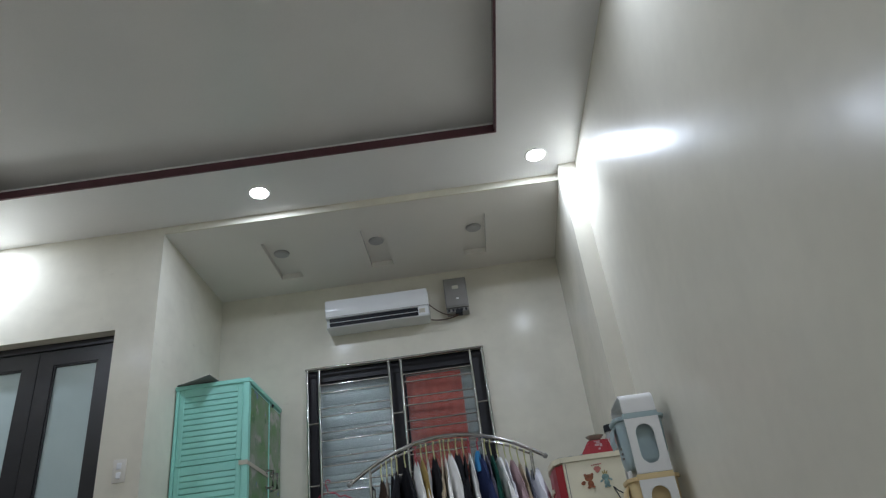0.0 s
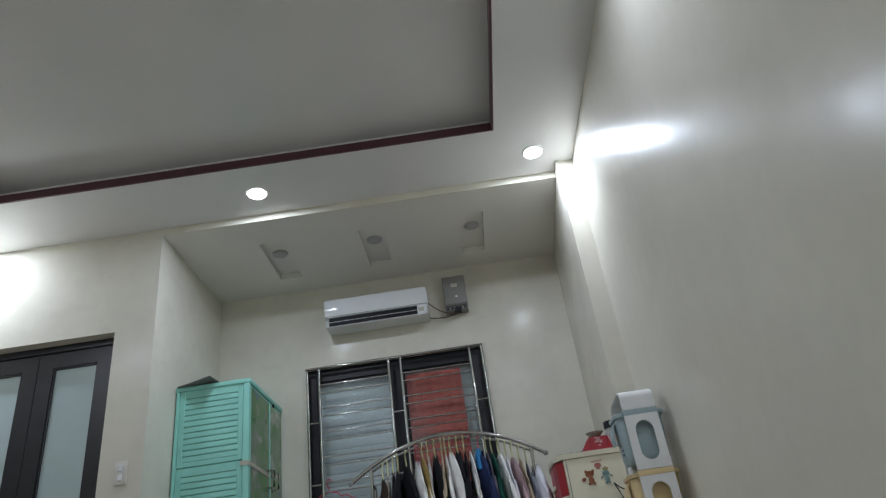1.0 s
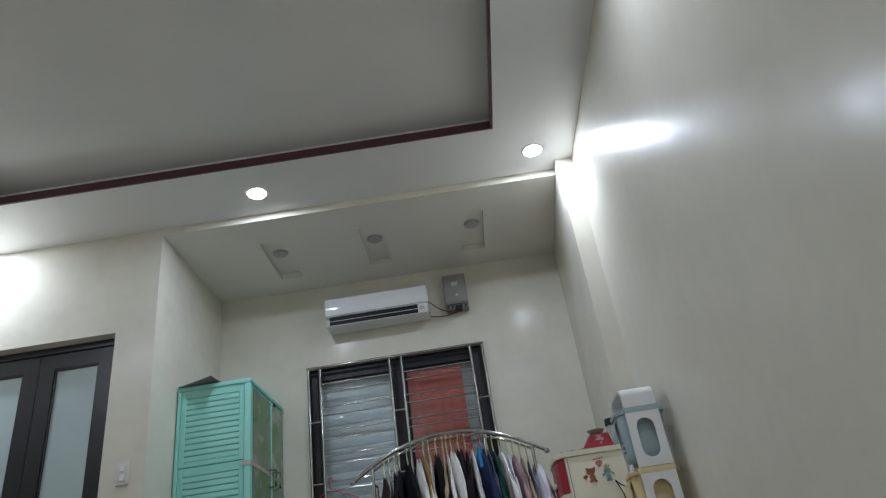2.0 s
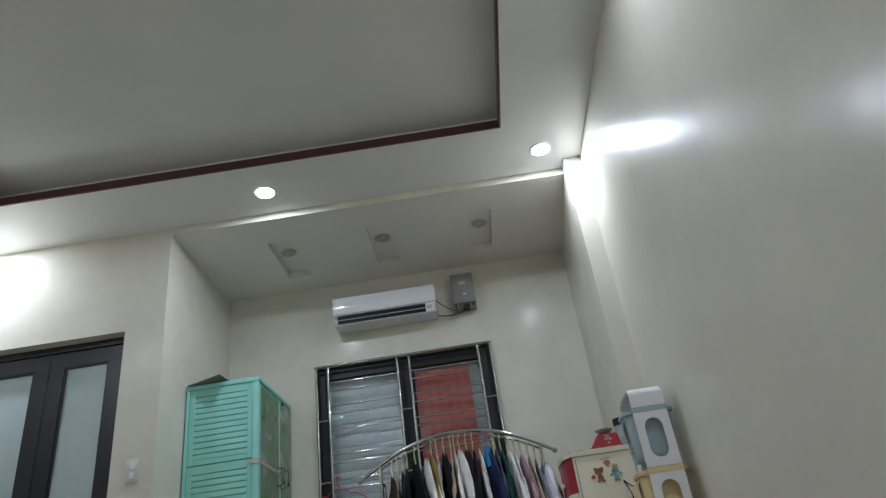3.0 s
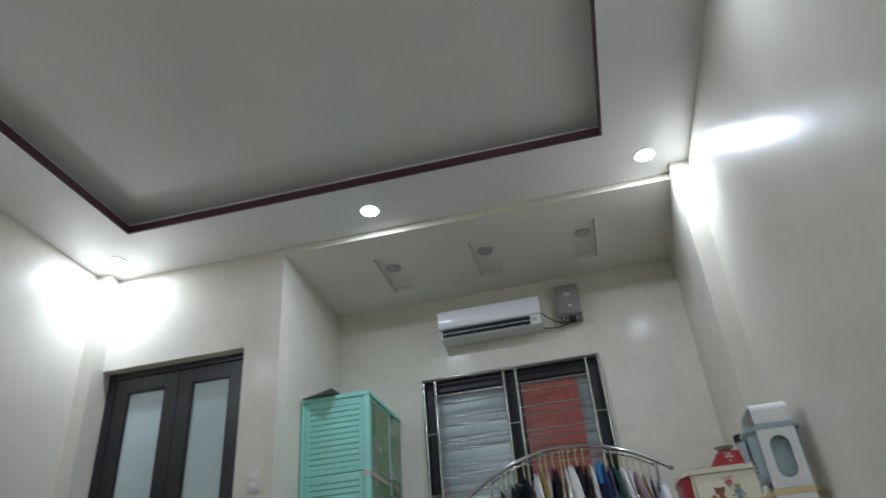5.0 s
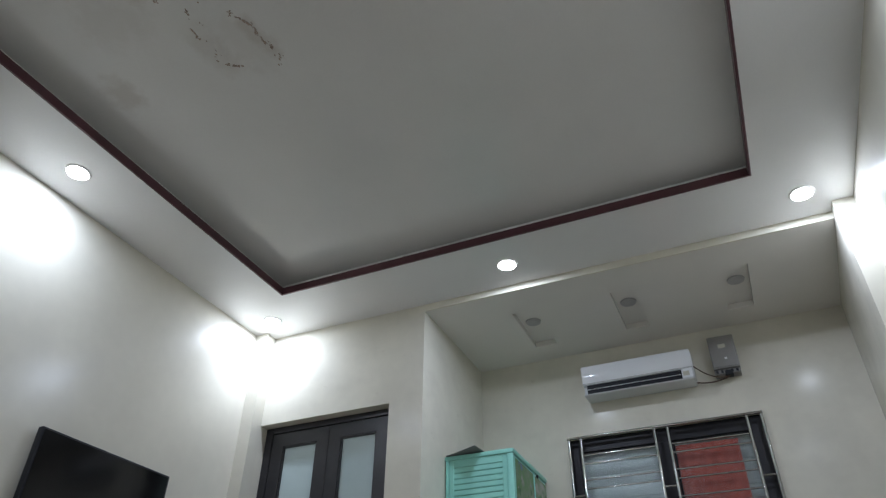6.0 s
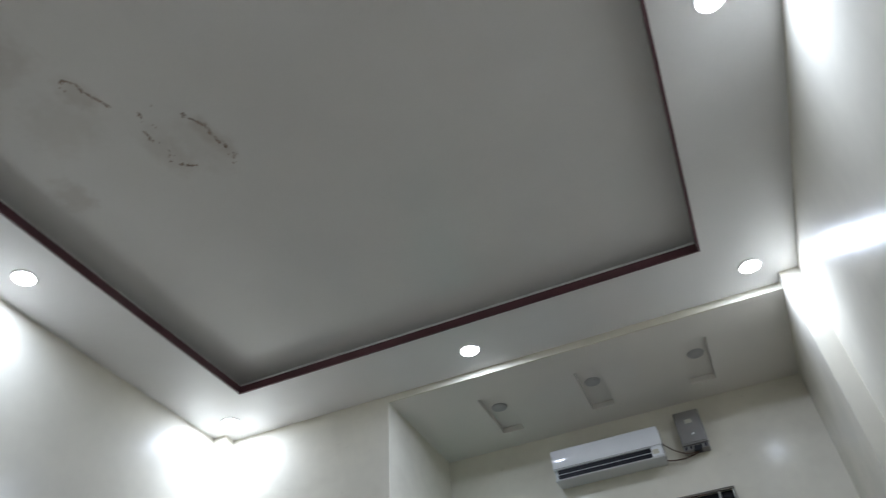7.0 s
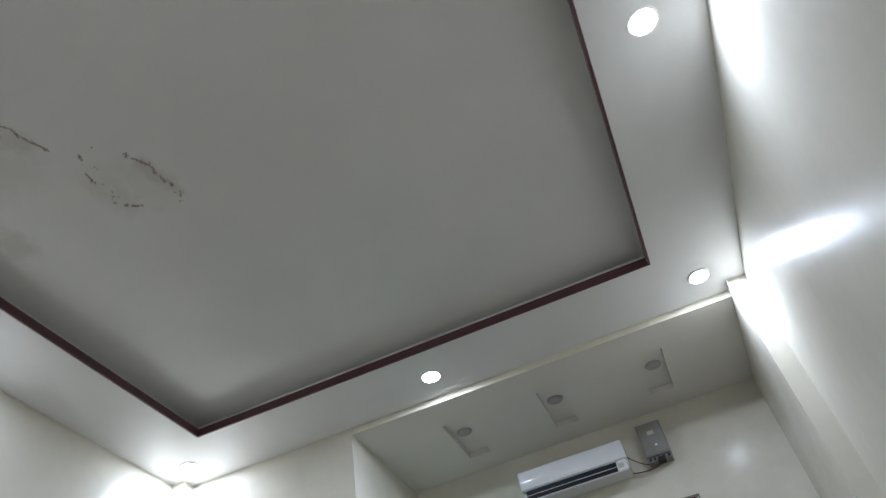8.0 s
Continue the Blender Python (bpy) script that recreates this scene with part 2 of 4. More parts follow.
def rippled_wall(bm, x, facing, y0, y1, z1, seed):
    """A trowelled wall face: slow swells and fine upright ripples under a millimetre deep, with a solid back."""
    ny, nz = int((y1 - y0) / 0.03), int(z1 / 0.035)
    grid = []
    for i in range(ny + 1):
        y = y0 + (y1 - y0) * i / ny
        col = []
        for k in range(nz + 1):
            z = z1 * k / nz
            d = 0.0011 * noise.noise((y * 2.1, z * 1.7, seed)) + 0.00065 * noise.noise((y * 11, z * 5, seed + 4))
            if i in (0, ny) or k in (0, nz):
                d = 0.0
            col.append(bm.verts.new((x + facing * d, y, z)))
        grid.append(col)
    for i in range(ny):
        for k in range(nz):
            bm.faces.new((grid[i][k], grid[i + 1][k], grid[i + 1][k + 1], grid[i][k + 1]))
    box(bm, min(x - facing * 0.2, x - facing * 0.003), max(x - facing * 0.2, x - facing * 0.003), y0, y1, 0, top)
    return bm


for nm, wx, fc, lab in (("wall_right", XR, -1, "long cream semi-gloss painted wall with trowel ripples"), ("wall_left", XL, 1, "cream semi-gloss painted wall with trowel ripples")):
    w_ = struct(nm, rippled_wall(B(), wx, fc, YF, 0.0, top, 3.0 + fc), WALL, lab, "wall")
    w_.data.polygons.foreach_set("use_smooth", [True] * len(w_.data.polygons))
    w_.data.set_sharp_from_angle(angle=radians(30))
struct("wall_rear", box(B(), XL - 0.2, XR + 0.2, YF - 0.2, YF, 0, top), WALL, "plain cream painted end wall", "wall")
# corner pillars, proud of the door wall
struct("pillar_right", box(B(), PX, XR + 0.02, -DP, 0.0, 0, H1), WALL, "narrow cream painted corner pillar beside the alcove", "pillar")
struct("pillar_left", box(B(), XL - 0.02, XP, -DP, 0.0, 0, H1), WALL, "narrow cream painted corner pillar beside the door", "pillar")
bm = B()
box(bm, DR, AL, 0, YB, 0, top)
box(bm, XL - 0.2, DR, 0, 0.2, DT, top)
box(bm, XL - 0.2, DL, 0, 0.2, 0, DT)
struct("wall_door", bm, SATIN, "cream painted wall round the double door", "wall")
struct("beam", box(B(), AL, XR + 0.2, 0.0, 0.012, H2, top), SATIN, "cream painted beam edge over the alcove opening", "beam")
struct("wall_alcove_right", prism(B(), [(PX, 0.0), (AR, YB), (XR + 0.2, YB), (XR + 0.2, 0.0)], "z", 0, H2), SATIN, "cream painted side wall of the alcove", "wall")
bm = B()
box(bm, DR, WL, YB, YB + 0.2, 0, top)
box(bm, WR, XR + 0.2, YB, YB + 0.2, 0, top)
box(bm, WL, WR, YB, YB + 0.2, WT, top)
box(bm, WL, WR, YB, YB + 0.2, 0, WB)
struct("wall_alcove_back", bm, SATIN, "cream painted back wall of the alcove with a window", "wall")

# ring ceiling with its raised tray
bm = B()
box(bm, XL, TL, YF, 0, H1, H1 + 0.07)
box(bm, TR, XR, YF, 0, H1, H1 + 0.07)
box(bm, TL, TR, TF, 0, H1, H1 + 0.07)
box(bm, TL, TR, YF, TB, H1, H1 + 0.07)
cv = 0.075
box(bm, TL - cv - 0.05, TL - cv, TB - cv, TF + cv, H1 + 0.07, HT + 0.05)
box(bm, TR + cv, TR + cv + 0.05, TB - cv, TF + cv, H1 + 0.07, HT + 0.05)
box(bm, TL - cv, TR + cv, TF + cv, TF + cv + 0.05, H1 + 0.07, HT + 0.05)
box(bm, TL - cv, TR + cv, TB - cv - 0.05, TB - cv, H1 + 0.07, HT + 0.05)
struct("ceiling_tray", box(B(), TL - cv, TR + cv, TB - cv, TF + cv, HT, HT + 0.05), TRAY, "greyish white tray ceiling with brown leak stains", "ceiling")
struct("ceiling", bm, CEIL, "white plaster ceiling with a raised rectangular tray", "ceiling")
bm = B()
tw, t0, t1 = 0.014, H1 - 0.004, H1 + 0.054
box(bm, TL, TR, TF - tw, TF, t0, t1, 0.002)
box(bm, TL, TR, TB, TB + tw, t0, t1, 0.002)
box(bm, TL, TL + tw, TB + tw, TF - tw, t0, t1, 0.002)
box(bm, TR - tw, TR, TB + tw, TF - tw, t0, t1, 0.002)
struct("trim", bm, TRIM, "maroon painted moulding round the ceiling tray", "trim")
bm = B()
lw = 0.010
box(bm, TL, TR, TF - lw, TF, t1, t1 + 0.007)
box(bm, TL, TR, TB, TB + lw, t1, t1 + 0.007)
box(bm, TL, TL + lw, TB + lw, TF - lw, t1, t1 + 0.007)
box(bm, TR - lw, TR, TB + lw, TF - lw, t1, t1 + 0.007)
struct("trim_lip", bm, CEIL, "thin white plaster lip above the maroon moulding", "trim")

# alcove ceiling with three shallow slots
SLOTS = [-2.037, -1.316, -0.577]
SW, SY0, SY1, SD = 0.086, 0.30, 0.872, 0.045
bm = B()
xs = [AL] + [v for s in SLOTS for v in (s - SW, s + SW)] + [AR]
for a, b in zip(xs[0::2], xs[1::2]):
    box(bm, a, b, 0.012, YB, H2, H2 + 0.12)
for s in SLOTS:
    box(bm, s - SW, s + SW, 0.012, SY0, H2, H2 + 0.12)
    box(bm, s - SW, s + SW, SY1, YB, H2, H2 + 0.12)
    box(bm, s - SW, s + SW, SY0, SY1, H2 + SD, H2 + 0.12)
struct("ceiling_alcove", bm, CEIL_A, "white alcove ceiling with three shallow slots", "ceiling")


# ---- downlights ----
GLOW = bpy.data.materials.new("lamp_glow")
GLOW.use_nodes = True
GLOW.node_tree.nodes["Principled BSDF"].inputs["Emission Color"].default_value = (0.93, 0.97, 1, 1)
GLOW.node_tree.nodes["Principled BSDF"].inputs["Emission Strength"].default_value = 22


def downlight(x, y):
    t = thing("downlight", "round white recessed ceiling downlight, switched on", "ceiling lamp", (x, y, H1), "ceiling downlights")
    bm = B()
    disc(bm, 0, 0, -0.006, 0.0, 0.068, 0.073)
    part("rim", bm, WHITEP, t, smooth=True)
    part("diffuser", disc(B(), 0, 0, -0.010, -0.006, 0.057, 0.059), GLOW, t, "glowing white diffuser")
    return t


first = downlight(*LAMPS[0])
for lx, ly in LAMPS[1:]:
    copy_thing(first, pose(lx, ly, H1))


LENSG = mat("dull_lens", (0.47, 0.46, 0.46), 0.3, var=0.05)


def slot_spot(x):
    t = thing("recessed_spotlight", "small unlit grey spotlight in a ceiling slot", "ceiling lamp", (x, 0.545, H2 + SD), "alcove spotlights")
    bm = B()
    disc(bm, 0, 0, -0.008, 0.0, 0.055, 0.059)
    part("rim", bm, LENSG, t, smooth=True)
    part("lens", disc(B(), 0, 0, -0.011, -0.008, 0.040, 0.042), LENSG, t, "dull grey lens")
    return t


spot = slot_spot(SLOTS[0])
for s in SLOTS[1:]:
    copy_thing(spot, pose(s, 0.545, H2 + SD))


# ---- door ----
def leaf(door, x0, x1, y):
    st, tp = 0.098, 0.098
    f = B()
    box(f, x0, x0 + st, y, y + 0.05, 0.01, 2.245)
    box(f, x1 - st, x1, y, y + 0.05, 0.01, 2.245)
    box(f, x0 + st, x1 - st, y, y + 0.05, 2.245 - tp, 2.245)
    box(f, x0 + st, x1 - st, y, y + 0.05, 0.01, 0.14)
    lf = part("leaf", f, CHAR, door)
    part("pane", box(B(), x0 + st, x1 - st, y + 0.018, y + 0.028, 0.14, 2.245 - tp), FROST, lf, "frosted pale glass pane")
    b = B()
    for a0, a1, c0, c1 in ((x0 + st, x0 + st + 0.012, 0.14, 2.147), (x1 - st - 0.012, x1 - st, 0.14, 2.147),
                           (x0 + st + 0.012, x1 - st - 0.012, 2.135, 2.147), (x0 + st + 0.012, x1 - st - 0.012, 0.14, 0.152)):
        box(b, a0, a1, y + 0.006, y + 0.018, c0, c1, 0.002)
    part("glazing_bead", b, CHAR, lf)


door = tagged(thing("door_1", "closed double door of charcoal aluminium with frosted glass", "door"), kind="structure")
yd = 0.085
b = B()
box(b, DL, DL + 0.061, yd - 0.01, yd + 0.08, 0, DT, 0.003)
box(b, DR - 0.033, DR, yd - 0.01, yd + 0.08, 0, DT, 0.003)
box(b, DL + 0.061, DR - 0.033, yd - 0.01, yd + 0.08, 2.25, DT, 0.003)
part("frame", b, CHAR, door)
xm = (DL + DR) / 2 + 0.016
leaf(door, DL + 0.064, xm - 0.002, yd)
leaf(door, xm + 0.002, DR - 0.036, yd)
b = box(B(), xm - 0.045, xm - 0.02, yd - 0.008, yd, 0.95, 1.15, 0.003)
tube(b, [(xm - 0.033, yd - 0.006, 1.06), (xm - 0.033, yd - 0.05, 1.06), (xm - 0.14, yd - 0.05, 1.06)], 0.009)
part("door_handle", b, STEEL, door, "steel lever handle")


# ---- window with its grille ----
win = tagged(thing("window_1", "black framed window behind a stainless steel grille", "window"), kind="structure")
yw = YB + 0.05
b = B()
fr, fl = 0.10, 0.068
box(b, WL, WL + fl, yw, yw + 0.08, WB, WT, 0.003)
box(b, WR - fr, WR, yw, yw + 0.08, WB, WT, 0.003)
box(b, WL + fl, WR - fr, yw, yw + 0.08, WT - fr, WT, 0.003)
box(b, WL + fl, WR - fr, yw, yw + 0.08, WB, WB + fr, 0.003)
xc = (WL + WR) / 2
box(b, xc - 0.055, xc + 0.055, yw, yw + 0.08, WB + fr, WT - fr, 0.003)
part("window_frame", b, BLACK, win)
for x0, x1 in ((WL + fl, xc - 0.055), (xc + 0.055, WR - fr)):
    b = B()
    s = 0.012
    box(b, x0, x0 + s, yw + 0.015, yw + 0.05, WB + fr, WT - fr, 0.002)
    box(b, x1 - s, x1, yw + 0.015, yw + 0.05, WB + fr, WT - fr, 0.002)
    box(b, x0 + s, x1 - s, yw + 0.015, yw + 0.05, WT - fr - s, WT - fr, 0.002)
    box(b, x0 + s, x1 - s, yw + 0.015, yw + 0.05, WB + fr, WB + fr + s, 0.002)
    part("sash", b, BLACK, win)

gr = tagged(thing("window_grille", "stainless steel security grille with paired bars", "window grille"), kind="structure")
GV = [WL + 0.012, -1.902, -1.362, -1.268, -0.732, WR - 0.012]
yg = YB - 0.022


def bar(p, q, r=0.0105, name="bar"):
    part(name, tube(B(), [p, q], r, 16), STEEL, gr, smooth=True)


bar((WL, yg, WT - 0.011), (WR, yg, WT - 0.011), name="top_rail")
bar((WL, yg, WB + 0.011), (WR, yg, WB + 0.011), name="bottom_rail")
for x in GV:
    bar((x, yg, WB + 0.022), (x, yg, WT - 0.022), name="upright")
zb = 2.133
while zb > WB + 0.1:
    for z in (zb, zb - 0.062):
        for x0, x1 in ((GV[1], GV[2]), (GV[3], GV[4])):
            part("bar", tube(B(), [(x0 + 0.01, yg, z), (x1 - 0.01, yg, z)], 0.0065, 14), STEELB, gr, smooth=True)
    zb -= 0.181
for z in (1.845, 1.40):
    for x0, x1 in ((GV[0], GV[1]), (GV[2], GV[3]), (GV[4], GV[5])):
        bar((x0 + 0.01, yg, z), (x1 - 0.01, yg, z), 0.008, "stub")


# what closes the window behind the grille
sh = tagged(thing("roller_shutter", "pale grey slatted shutter behind the window sash", "shutter"), kind="structure")
z = WB + 0.10
while z < WT - 0.10:
    b = B()
    n = 5
    pts = [(yw + 0.075 - 0.0045 * math.sin(math.pi * k / n), z + 0.002 + 0.084 * k / n) for k in range(n + 1)]
    prism(b, pts + [(yw + 0.09, z + 0.086), (yw + 0.09, z + 0.002)], "x", WL + fl, xc - 0.055)
    part("slat", b, SHUT, sh, smooth=True)
    b = B()
    prism(b, pts + [(yw + 0.09, z + 0.086), (yw + 0.09, z + 0.002)], "x", xc + 0.055, WR - fr)
    part("slat", b, SHUT, sh, smooth=True)
    z += 0.088
b = B()
nx, nz = 46, 24
gv = []
for i in range(nx + 1):
    x = xc + 0.057 + 0.435 * i / nx
    gv.append([b.verts.new((x, yw + 0.040 + 0.003 * math.sin(i * 0.8) + 0.005 * noise.noise((x * 4, k * 0.9, 2)),
                            WB + 0.11 + (WT - fr - 0.03 - WB - 0.11) * k / nz)) for k in range(nz + 1)])
for i in range(nx):
    for k in range(nz):
        b.faces.new((gv[i][k], gv[i + 1][k], gv[i + 1][k + 1], gv[i][k + 1]))
bmesh.ops.solidify(b, geom=list(b.faces), thickness=0.002)
tagged(part("curtain", b, CURT, smooth=True), "rust red cloth curtain drawn across half the window", "curtain")

# glass in the sashes
GLASS = bpy.data.materials.new("satin_glass")
GLASS.use_nodes = True
gb = GLASS.node_tree.nodes["Principled BSDF"]
gb.inputs["Transmission Weight"].default_value = 1.0
gb.inputs["Roughness"].default_value = 0.20
gb.inputs["IOR"].default_value = 1.45
gb.inputs["Base Color"].default_value = (0.9, 0.95, 0.94, 1)
for x0, x1 in ((WL + fl + 0.012, xc - 0.067), (xc + 0.067, WR - fr - 0.012)):
    p = part("pane", box(B(), x0, x1, yw + 0.022, yw + 0.027, WB + fr + 0.022, WT - fr - 0.022), GLASS, win, "slightly satin glass pane")
    p.visible_shadow = False


# ---- air conditioner ----
ac = thing("air_conditioner", "white split air conditioner unit mounted high on the wall", "air conditioner", (-1.40, YB, 2.488))
AX = 0.402
b = prism(B(), [(0, 0.275), (-0.12, 0.275), (-0.172, 0.272), (-0.194, 0.262), (-0.201, 0.250), (-0.190, 0.122), (-0.186, 0.116),
                (-0.150, 0.112), (-0.140, 0.052), (-0.186, 0.042), (-0.180, 0.036), (-0.03, 0.042), (0, 0.044)], "x", -AX, AX)
bmesh.ops.bevel(b, geom=[e for e in b.edges if abs(e.verts[0].co.x - e.verts[1].co.x) < 1e-6], offset=0.006, segments=2, affect="EDGES")
part("body", b, ACWHITE, ac, smooth=True)
# a dark block fills the outlet; its colour stands in for the shaded hollow
part("slot_fill", box(B(), -AX + 0.03, AX - 0.085, -0.178, -0.138, 0.0445, 0.1135), ACDARK, ac, "dark block filling the air outlet slot")
b = prism(B(), [(-0.186, 0.078), (-0.185, 0.075), (-0.176, 0.077), (-0.176, 0.080)], "x", -AX + 0.032, AX - 0.087)
part("vane", b, ACWHITE, ac)
for k in range(14):
    x = -AX + 0.06 + k * 0.046
    part("fin", box(B(), x, x + 0.003, -0.183, -0.178, 0.048, 0.066), ACDARK, ac)
part("end_panel", box(B(), AX - 0.083, AX - 0.004, -0.187, -0.140, 0.044, 0.116, 0.004), ACWHITE, ac)
part("sticker", box(B(), AX - 0.074, AX - 0.030, -0.1885, -0.187, 0.062, 0.096), TAPE, ac, "pale energy sticker")
part("seam", box(B(), -AX + 0.001, AX - 0.001, -0.1925, -0.1885, 0.121, 0.1235), GREYBOX, ac, "thin grey seam under the front panel")
part("end_cap", prism(B(), [(-0.01, 0.26), (-0.15, 0.255), (-0.18, 0.235), (-0.19, 0.13), (-0.165, 0.052), (-0.03, 0.072)], "x", AX, AX + 0.004), ACWHITE, ac)

eb = thing("junction_box", "grey plastic electrical box screwed to the wall", "electrical box", (-0.775, YB, 2.56))
b = box(B(), -0.09, 0.09, -0.10, 0, 0.035, 0.29, 0.005, 2)
part("body", b, GREYBOX, eb, smooth=True)
part("cover", box(B(), -0.083, 0.083, -0.108, -0.1, 0.045, 0.283, 0.004, 2), GREYBOX, eb, smooth=True)
part("terminal_block", box(B(), -0.088, 0.088, -0.085, 0, 0.0, 0.034, 0.004), GREYBOX, eb)
part("gland", box(B(), -0.02, 0.035, -0.088, -0.03, -0.012, 0.026, 0.004), ACDARK, eb, "dark cable gland")
part("sticker", box(B(), -0.025, 0.025, -0.1095, -0.108, 0.19, 0.22), TAPE, eb, "small pale label")
part("sticker", box(B(), 0.0, 0.018, -0.1095, -0.108, 0.10, 0.113), WHITEP, eb, "small white mark")
for k in range(5):
    part("rib", box(B(), -0.078 + k * 0.034, -0.062 + k * 0.034, -0.0875, -0.085, 0.006, 0.028), ACDARK, eb)


def sag(p, q, drop, n=14):
    p, q = Vector(p), Vector(q)
    return [p.lerp(q, k / n) - Vector((0, 0, drop * 4 * (k / n) * (1 - k / n))) for k in range(n + 1)]


tagged(part("power_cable", tube(B(), sag((-1.0, YB - 0.12, 2.645), (-0.762, YB - 0.06, 2.553), 0.045), 0.004, 8), CORD, smooth=True),
       "thin brown power cable sagging from the air conditioner", "cable")
tagged(part("power_cable", tube(B(), sag((-1.005, YB - 0.035, 2.548), (-0.765, YB - 0.045, 2.553), 0.02), 0.005, 8), CORD, smooth=True),
       "brown cable running along the wall to the box", "cable")

# ---- switch ----
SWITCH = mat("aged_white_plastic", (0.72, 0.69, 0.62), 0.35, var=0.03, scale=20)
sw = thing("light_switch", "white plastic double rocker light switch on the wall", "switch", (-2.813, 0, 1.402))
part("plate", box(B(), -0.038, 0.038, -0.009, 0, -0.066, 0.066, 0.004, 2), SWITCH, sw, smooth=True)
for zc in (-0.026, 0.026):
    k = part("rocker", box(B(), -0.014, 0.014, -0.015, -0.009, zc - 0.018, zc + 0.018, 0.003), ACWHITE, sw)

# ---- television on the wall ----
tv = thing("television", "flat black television mounted on the wall", "television", (XL, -1.18, 1.20))
part("bracket", box(B(), 0, 0.04, -0.2, 0.2, 0.13, 0.40, 0.003), ACDARK, tv)
part("housing", box(B(), 0.04, 0.078, -0.457, 0.457, 0, 0.522, 0.006, 2), ACDARK, tv, smooth=True)
part("screen", box(B(), 0.078, 0.081, -0.445, 0.445, 0.018, 0.510), SCREEN, tv, "glossy black screen")


# ---- mint cabinet ----
CX0, CX1, CY0, CY1, CZ = -2.684, -2.198, 0.37, 1.105, 2.0
cab = thing("storage_cabinet", "tall mint green plastic cabinet with louvred side panels", "cabinet", (0, 0, 0))
w = 0.018
b = B()
box(b, CX0, CX1 - 0.02, CY0 + w, CY1, 0.06, CZ - 0.03, 0.004)
part("body", b, MINT, cab)
b = box(B(), CX0 - 0.006, CX1 + 0.004, CY0 - 0.006, CY1 + 0.004, CZ - 0.03, CZ, 0.006, 2)
part("top", b, MINT, cab, smooth=True)
part("base", box(B(), CX0, CX1, CY0, CY1, 0.0, 0.06, 0.006), MINT, cab)
# corner posts and louvred panels
part("corner_post", box(B(), CX1 - 0.042, CX1, CY0 - 0.004, CY0 + 0.03, 0.06, CZ - 0.03, 0.006, 2), MINT, cab, smooth=True)
part("corner_post", box(B(), CX0, CX0 + 0.022, CY0 - 0.004, CY0 + 0.03, 0.06, CZ - 0.03, 0.006, 2), MINT, cab, smooth=True)
tier = 0.50
for k in range(3):
    z1 = CZ - 0.03 - k * tier
    z0 = z1 - tier
    pn = B()
    x0, x1 = CX0 + 0.024, CX1 - 0.044
    st = 0.034
    y0 = CY0 + 0.002
    box(pn, x0, x0 + st, y0, y0 + 0.02, z0 + 0.006, z1, 0.003)
    box(pn, x1 - st, x1, y0, y0 + 0.02, z0 + 0.006, z1, 0.003)
    box(pn, x0 + st, x1 - st, y0, y0 + 0.02, z1 - 0.052, z1, 0.003)
    box(pn, x0 + st, x1 - st, y0, y0 + 0.02, z0 + 0.006, z0 + 0.036, 0.003)
    p = part("side_panel", pn, MINT, cab)
    n = 11
    for q in range(n):
        hh = 0.412 / n
        za = z1 - 0.052 - (q + 1) * hh
        b = prism(B(), [(y0 + 0.012, za), (y0 + 0.0055, za + 0.0008), (y0 + 0.0018, za + 0.003), (y0 + 0.0008, za + 0.008), (y0 + 0.0022, za + hh - 0.0030), (y0 + 0.012, za + hh - 0.0005)], "x", x0 + st, x1 - st)
        part("slat", b, MINT, p)
part("side_panel", box(B(), CX0 + 0.024, CX1 - 0.044, CY0 + 0.002, CY0 + 0.022, 0.07, CZ - 0.03 - 3 * tier, 0.003), MINT, cab)
# doors on the side that faces the room's middle
for y0, y1 in ((CY0 + 0.035, 0.800), (0.808, CY1 - 0.012)):
    for k in range(2):
        zt = CZ - 0.034 - k * 0.97
        d = part("door", box(B(), CX1 - 0.020, CX1 - 0.004, y0, y1, zt - 0.955, zt, 0.004), MINT, cab, "mint door")
        part("printed_panel", box(B(), CX1 - 0.004, CX1 - 0.001, y0 + 0.012, y1 - 0.006, zt - 0.94, zt - 0.02), PRINT, d, "green printed plastic film")
part("mullion", box(B(), CX1 - 0.018, CX1 + 0.004, 0.797, 0.811, 0.08, CZ - 0.034, 0.003), MINT, cab)
part("lock", tube(B(), [(CX1 - 0.003, 0.885, 1.955), (CX1 + 0.006, 0.885, 1.955)], 0.012, 12), ACDARK, cab, "small round dark lock")
for y in (0.757, 0.855):
    b = tube(B(), [(CX1, y, 1.475), (CX1 + 0.045, y, 1.468), (CX1 + 0.045, y, 1.365), (CX1, y, 1.358)], 0.009, 8)
    box(b, CX1 - 0.001, CX1 + 0.006, y - 0.014, y + 0.014, 1.450, 1.475, 0.002)
    box(b, CX1 - 0.001, CX1 + 0.006, y - 0.014, y + 0.014, 1.355, 1.380, 0.002)
    part("handle", b, STEEL, cab, "grey metal bow handle", smooth=True)
b = box(B(), CX1 - 0.055, CX1 + 0.001, CY0 - 0.008, CY0 - 0.004, 1.438, 1.466)
box(b, CX1 + 0.0005, CX1 + 0.002, CY0 - 0.006, 0.797, 1.436, 1.462)
part("tape", b, TAPE, cab, "strip of beige tape")

